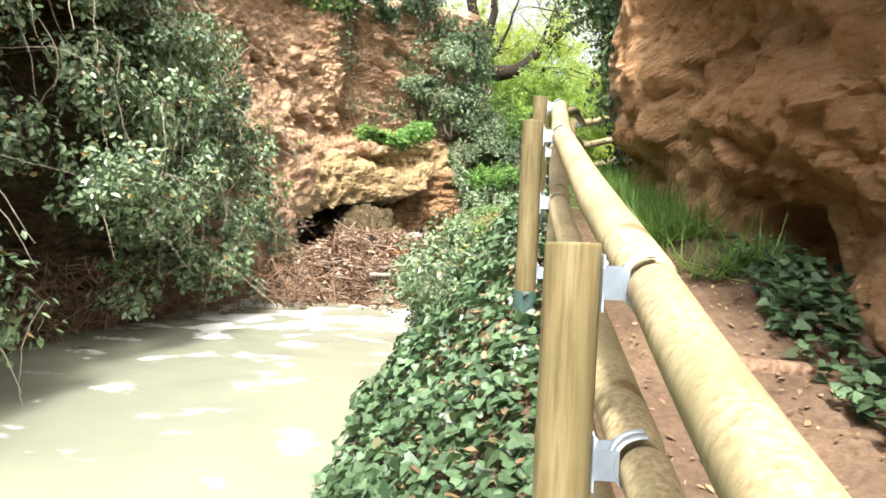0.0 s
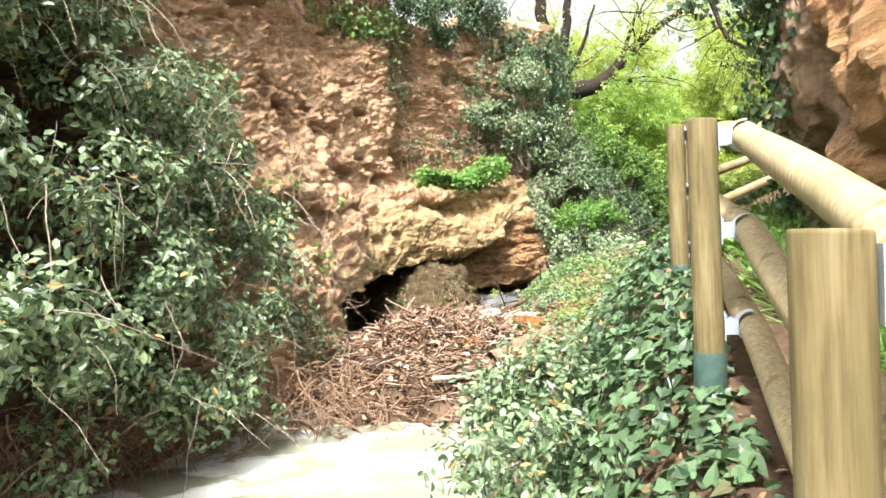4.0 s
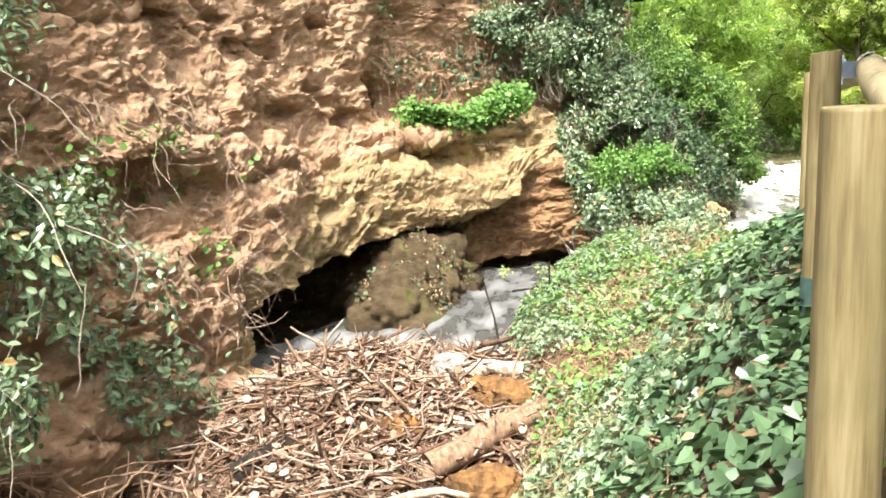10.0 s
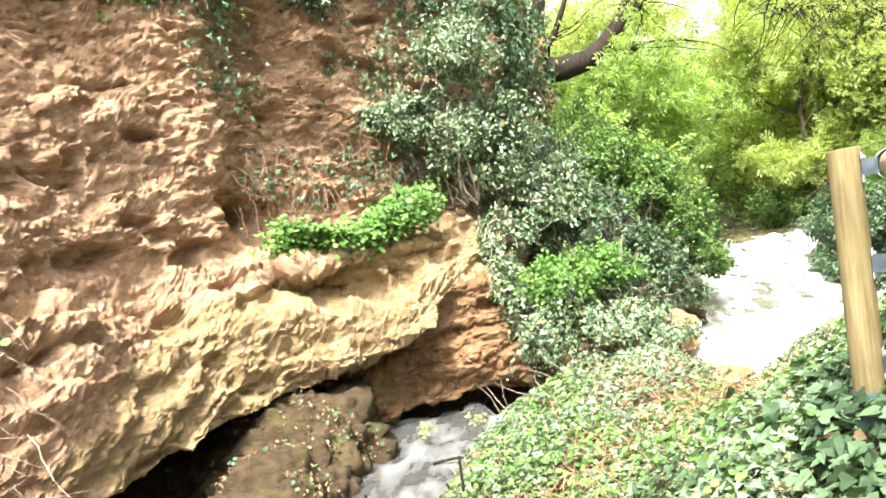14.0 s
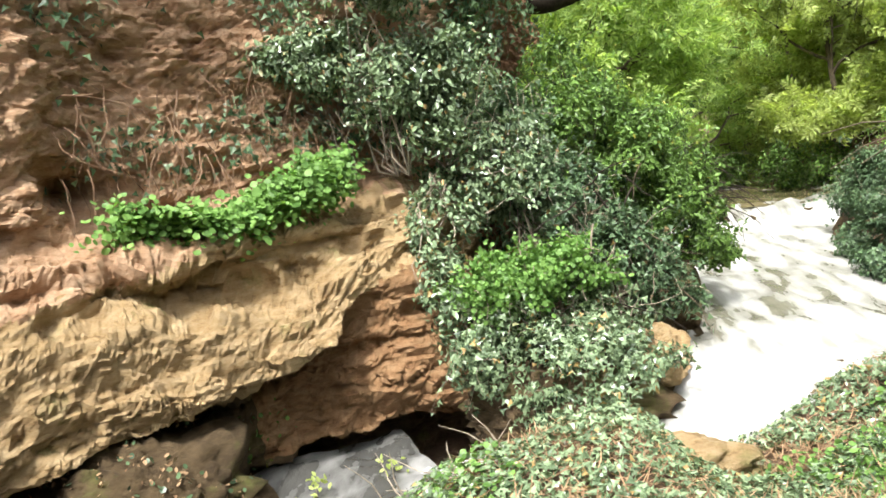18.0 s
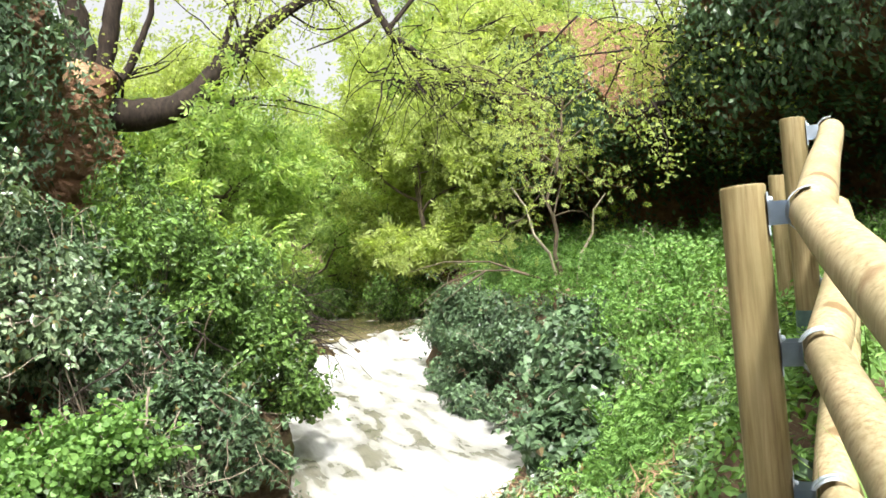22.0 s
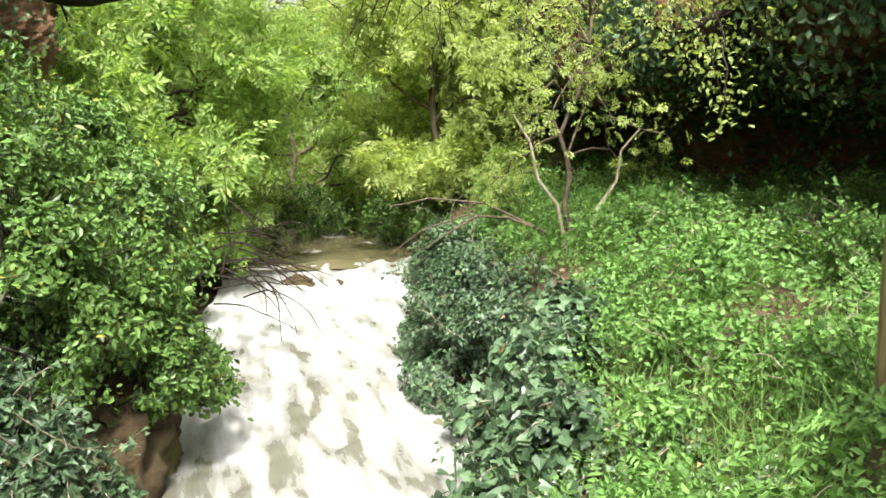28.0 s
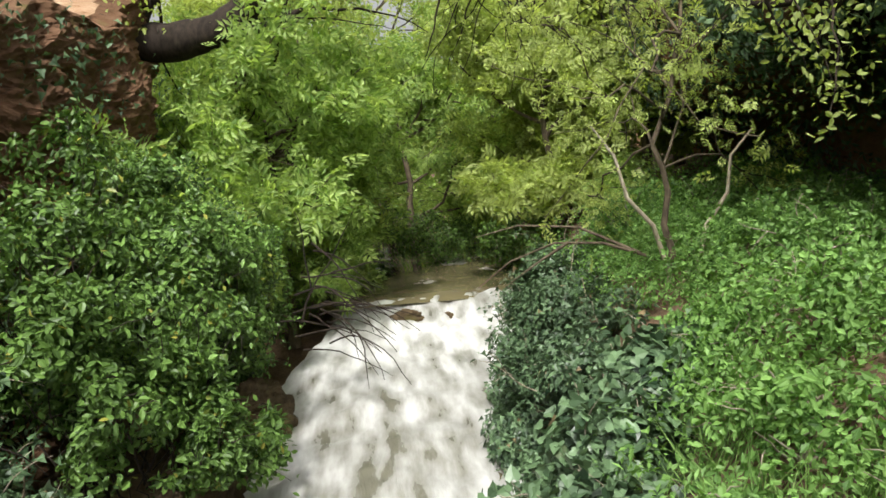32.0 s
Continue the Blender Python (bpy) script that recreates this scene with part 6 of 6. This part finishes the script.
old = np.random.default_rng(55)
ts = np.array([(4.4, 20.6, 6.4), (5.3, 20.6, 7.0), (1.8, 21, 8.8), (2.0, 21, 10), (2.8, 20.9, 9.2), (3.1, 20.9, 10.2), (4.6, 20.8, 7.4), (5.9, 20.6, 7.4), (2.6, 20.7, 5.9), (4.2, 20.5, 5.5)])[old.integers(10, size=90)]
tp = wander(ts, old.normal(size=(90, 3)) + np.array([0.3, 0, 0.4]), old.uniform(0.8, 2.4, 90), 9, 0.0, 0.2, old)
grown("old_tree", "old tree with heavy dark limbs leaning out from the cliff", (1.2, 20.6, 4.6),
      [limb([(1.7, 20.8, 4.4), (1.9, 20.8, 5.2), (2.1, 20.9, 6.2), (1.75, 21, 8.4), (2.0, 21, 11)], 0.26, 0.07), limb([(1.3, 21.0, 4.6), (1.6, 20.8, 5.2), (2.1, 20.6, 5.35), (2.6, 20.6, 5.3), (3.5, 20.6, 5.4), (4.1, 20.6, 6.1), (5.0, 20.6, 6.9), (6.0, 20.6, 7.5)], 0.33, 0.05), limb([(1.9, 20.9, 5.0), (2.5, 20.9, 6.6), (2.7, 20.9, 8.8), (3.3, 20.9, 11)], 0.17, 0.05),
       limb([(3.2, 20.6, 5.4), (3.9, 20.5, 5.3), (4.5, 20.4, 5.55)], 0.1, 0.03), limb([(3.6, 20.6, 5.5), (4.2, 20.7, 6.4), (4.6, 20.8, 7.6)], 0.09, 0.03), limb([(2.2, 20.6, 5.3), (2.9, 20.5, 6.3), (3.3, 20.4, 7.6)], 0.08, 0.03)],
      fine_tubes(tp, 0.022, 0.004, old), (leaf_cloud("old_crown", tp[old.integers(90, size=9000), old.integers(3, 9, 9000)] + 0.22 * old.normal(size=(9000, 3)), 0.075, old), YELLOW))
# overhanging bare branch with drooping twigs
br = np.random.default_rng(66)
bs = np.stack([np.interp(br.random(170), np.linspace(0, 1, 6), c) for c in np.array([(6.1, 18.5, 6.3), (6.6, 18.5, 5.75), (7.2, 18.5, 5.45), (8, 18.5, 5.3), (8.8, 18.5, 5.3), (9.4, 18.5, 5.4)]).T], 1)
bt = wander(bs, br.normal(size=(170, 3)) * np.array([0.7, 0.5, 0.4]) + np.array([0.2, 0, -0.2]), br.uniform(0.5, 1.7, 170), 9, 0.06, 0.2, br)
grown("bare_tree", "bare dark branch with drooping twigs over the stream", (5.6, 18.8, 8.2),
      [limb([(5.6, 18.8, 8.2), (6.05, 18.6, 6.7), (6.25, 18.5, 6.1), (6.8, 18.5, 5.65), (7.5, 18.5, 5.35), (8.4, 18.5, 5.3), (9.4, 18.5, 5.4)], 0.08, 0.02), limb([(6.3, 18.5, 6.1), (7.0, 18.3, 6.9), (7.8, 18.1, 7.4)], 0.04, 0.012), limb([(7.4, 18.5, 5.35), (8.2, 18.6, 4.9), (9.0, 18.7, 4.7)], 0.035, 0.01), limb([(6.15, 18.5, 6.3), (5.5, 18.4, 5.9), (5.0, 18.3, 5.7)], 0.03, 0.008)],
      fine_tubes(bt, 0.012, 0.003, br), (leaf_cloud("bare_crown", bt[br.integers(170, size=1600), br.integers(3, 9, 1600)] + 0.12 * br.normal(size=(1600, 3)), 0.06, br), YELLOW))
# leaning tree on the edge of the back cliff
lr = np.random.default_rng(88)
lt = wander(np.array([8.7, 14.9, 4.7]) + lr.normal(size=(110, 3)) * np.array([0.8, 0.3, 0.5]), lr.normal(size=(110, 3)) + np.array([-0.4, -0.1, 0.0]), lr.uniform(0.5, 1.5, 110), 8, 0.03, 0.2, lr)
grown("leaning_tree", "leaning tree rooted on the back cliff with yellow-green leaves", (8.2, 15.0, 4.1),
      [limb([(8.7, 15.7, 3.7), (8.15, 15.0, 4.1), (8.4, 15.0, 4.3), (8.9, 15.0, 4.6), (9.5, 15.0, 5.1), (10.1, 15.0, 6.2), (10.6, 15.2, 7.6)], 0.15, 0.09), limb([(8.3, 15.0, 4.2), (8.0, 14.8, 4.15), (7.6, 14.8, 4.0), (7.3, 14.8, 4.1)], 0.05, 0.015), limb([(8.7, 15.0, 4.5), (9.1, 14.7, 4.5), (9.6, 14.5, 4.8)], 0.04, 0.015)],
      fine_tubes(lt, 0.011, 0.003, lr), (leaf_cloud("leaning_crown", lt[lr.integers(110, size=8000), lr.integers(2, 8, 8000)] + 0.09 * lr.normal(size=(8000, 3)), 0.052, lr), YELLOW))

# ---- driftwood dam ----
ds = np.random.default_rng(99)


def dam_z(x, y):
    return -0.55 + 0.98 * np.exp(-np.abs((x - 0.05) / 1.9) ** 3) * smooth(6.2, 8.2, y) * smooth(9.5, 8.7, y) + 0.09 * fbm(xyz(x * 1.8, y * 1.8, 0), 3, 14)


n = 8200
sx, sy = ds.normal(-0.1, 0.95, n).clip(-2.0, 1.6), ds.normal(7.9, 0.75, n).clip(6.3, 9.3)
sz = dam_z(sx, sy) - 0.06 + 0.13 * ds.random(n)
wy = unit(np.stack([ds.normal(size=n) + 0.3, ds.normal(size=n) * 0.9, 0.3 * ds.normal(size=n)], 1))
length, rad = ds.uniform(0.05, 0.34, n), 0.004 + 0.017 * ds.random(n) ** 2.5
mound_x, mound_y = np.meshgrid(np.linspace(-2.4, 2.0, 60), np.linspace(6.2, 9.7, 56), indexing="ij")
mz = dam_z(mound_x, mound_y) - 0.06 + 0.04 * fbm(xyz(mound_x * 5, mound_y * 5, 0), 3, 4)
dam = thing("driftwood_dam", "heap of bleached driftwood sticks and reeds damming the stream", "driftwood", (0.1, 8.4, -0.4))
held(part("earth_core", raw_mesh("earth_core", xyz(mound_x, mound_y, mz).reshape(-1, 3), grid_faces(60, 56), True), SOIL, dam, "matted earth and rotten reeds"))
thick = np.argsort(-rad * (sy < 8.6))[:280]
rest = np.ones(n, bool)
rest[thick] = False
start = np.stack([sx, sy, sz], 1)
rods_in = np.nonzero(rest)[0]
for nm, mat, sel, txt in (("debris", DRIFT, rods_in[0::3], "fine bleached twigs and reeds"), ("debris", ROOT, rods_in[1::3], "reddish brown broken roots and reeds"), ("debris", CHIPWOOD, rods_in[2::3], "dark wet twigs and bark")):
    tagged(held(part(nm, raw_mesh(nm, *tubes(wander(start[sel], wy[sel], length[sel], 4, 0.02, 0.12, ds), np.linspace(1, 0.6, 4)[None] * rad[sel][:, None], 4)), mat, dam, txt)), kind="stuff")
cx, cy = ds.normal(0.0, 0.85, 700).clip(-1.9, 1.5), ds.normal(7.8, 0.6, 700).clip(6.4, 9.2)
tagged(held(part("chip_litter", leaf_mesh("chip_litter", xyz(cx, cy, dam_z(cx, cy) + 0.03 + 0.07 * ds.random(700)), np.tile([0, -0.3, 1.0], (700, 1)), 0.06, "round", 0, 0.5, ds), CHIPS, dam, "flat chips of bark and pale wood")), kind="stuff")
rods = []
for i in range(6):
    rods.append(raw_mesh("stick", *tubes(wander(np.zeros((1, 3)), np.array([[1.0, 0, 0]]), 1.0, 6, 0, 0.1, ds), np.linspace(1, 0.65, 6)[None] * 0.032, 6), True))
    rods[-1].materials.append((DRIFT, ROOT, CHIPWOOD, DRIFT, CHIPWOOD, STEM)[i])
for k, i in enumerate(thick):
    ob = held(part("stick", rods[k % 6], None, dam))
    way = Vector(wy[i])
    ob.matrix_basis = Matrix.Translation(start[i] + np.array([0, 0, 0.03])) @ way.to_track_quat("X", "Z").to_matrix().to_4x4() @ Matrix.Scale(length[i] * 1.2, 4)
for a, b, r, m, txt in [((0.3, 8.2, 0.42), (0.85, 8.3, 0.46), 0.075, PALE_BARK, "pale barkless driftwood log"), ((-0.6, 8.0, 0.28), (0.2, 8.3, 0.4), 0.035, STEM, "grey broken branch"), ((0.3, 7.3, 0.12), (1.15, 7.95, 0.36), 0.1, ROOT, "knotty reddish log"), ((-1.5, 8.4, 0.2), (-0.1, 8.7, 0.46), 0.022, PALE_BARK, "long bleached stick"),
                        ((-0.95, 7.35, 0.02), (-0.6, 7.55, 0.2), 0.085, BARK, "short black charred log"), ((-0.3, 7.0, 0.0), (0.7, 7.1, 0.06), 0.03, STEM, "grey broken branch"), ((0.15, 9.0, 0.3), (0.75, 8.5, 0.62), 0.028, CHIPWOOD, "dark branch standing out of the heap"), ((0.6, 8.4, 0.42), (1.3, 8.7, 0.42), 0.04, CHIPWOOD, "dark twisted branch")]:
    held(part("log", raw_mesh("log", *limb([a, tuple(0.5 * (u + v) + 0.03 for u, v in zip(a, b)), b], r, r * 0.7, 10), True), m, dam, txt))
boulder("rotten_stump", "broken rotten orange stump on the driftwood", (0.72, 7.95, 0.27), (0.34, 0.14, 0.2), ROTTEN, 22)
boulder("rotten_stump", "crumbling orange rotten wood under the knotty log", (0.68, 7.2, 0.04), (0.22, 0.12, 0.14), ROTTEN, 25)
boulder("rotten_stump", "small block of orange rotten wood among driftwood", (0.05, 7.65, 0.22), (0.15, 0.08, 0.09), ROTTEN, 26)
boulder("pale_stone", "pale stone lying among the driftwood", (0.3, 8.25, 0.45), (0.13, 0.1, 0.09), PALE_STONE, 23)
# dark sticks standing in the water behind the dam
for a, b in [((0.55, 9.7, 0.0), (0.35, 9.9, 0.75)), ((0.95, 9.8, 0.1), (0.98, 9.9, 0.95)), ((0.75, 9.6, 0.0), (0.7, 9.75, 0.5)), ((1.1, 9.9, 0.2), (0.85, 10.2, 0.7))]:
    tagged(part("standing_stick", raw_mesh("standing_stick", *limb([a, tuple(0.5 * (u + v) + 0.02 for u, v in zip(a, b)), b], 0.016, 0.009, 6), True), BARK), "dark dead stick standing in the shallow water", "stick", "sticks behind the dam")
tagged(part("floating_stick", raw_mesh("floating_stick", *limb([(0.45, 12.05, 0.2), (0.6, 12.1, 0.23), (0.7, 12.12, 0.25), (0.95, 11.95, 0.26)], 0.016, 0.01, 6), True), BARK), "black wet stick caught in the grey water", "stick")
sprout_leaf = one_leaf("oval", 440)
sprout_leaf.materials.append(YELLOW_ONE)
for x, y in ((0.28, 12.85), (0.82, 13.2)):
    sprout = thing("yellow_sprout", "small yellow-green sprout growing from the grey water", "sprout", (x, y, 0.2), "sprouts in the hollow")
    held(part("stalk", raw_mesh("stalk", *tubes(np.array([[(x, y, 0.12), (x + 0.01, y, 0.2), (x, y - 0.01, 0.3)]]), np.array([[0.006, 0.005, 0.003]]), 5)), STEM, sprout))
    for k in range(18):
        held(part("leaf", sprout_leaf, None, sprout)).matrix_basis = turned(np.array([x, y, 0.29]) + rs.normal(size=3) * np.array([0.06, 0.04, 0.04]), np.array([0.2, -0.4, 0.8]) + 0.5 * rs.normal(size=3), rs.normal(size=3), 0.075)
# dry twigs standing on the edge of the bench
for i in range(16):
    a = np.array([[rs.uniform(0.9, 2.0), 0, 0]])
    a[0, 1] = 11.3 + 0.75 * (a[0, 0] - 0.9) + 0.2 * rs.normal()
    a[0, 2] = ground_at(a[:, 0], a[:, 1])[0]
    tagged(part("dry_twig", raw_mesh("dry_twig", *tubes(wander(a, np.array([[-0.5, 0.2, 0.7]]) + 0.5 * rs.normal(size=(1, 3)), rs.uniform(0.25, 0.6), 6, 0.05, 0.15, rs), np.linspace(0.006, 0.002, 6)[None], 5)), STEM), "dry pale twig on the edge of the ivy bench", "twig", "twigs on the bench")
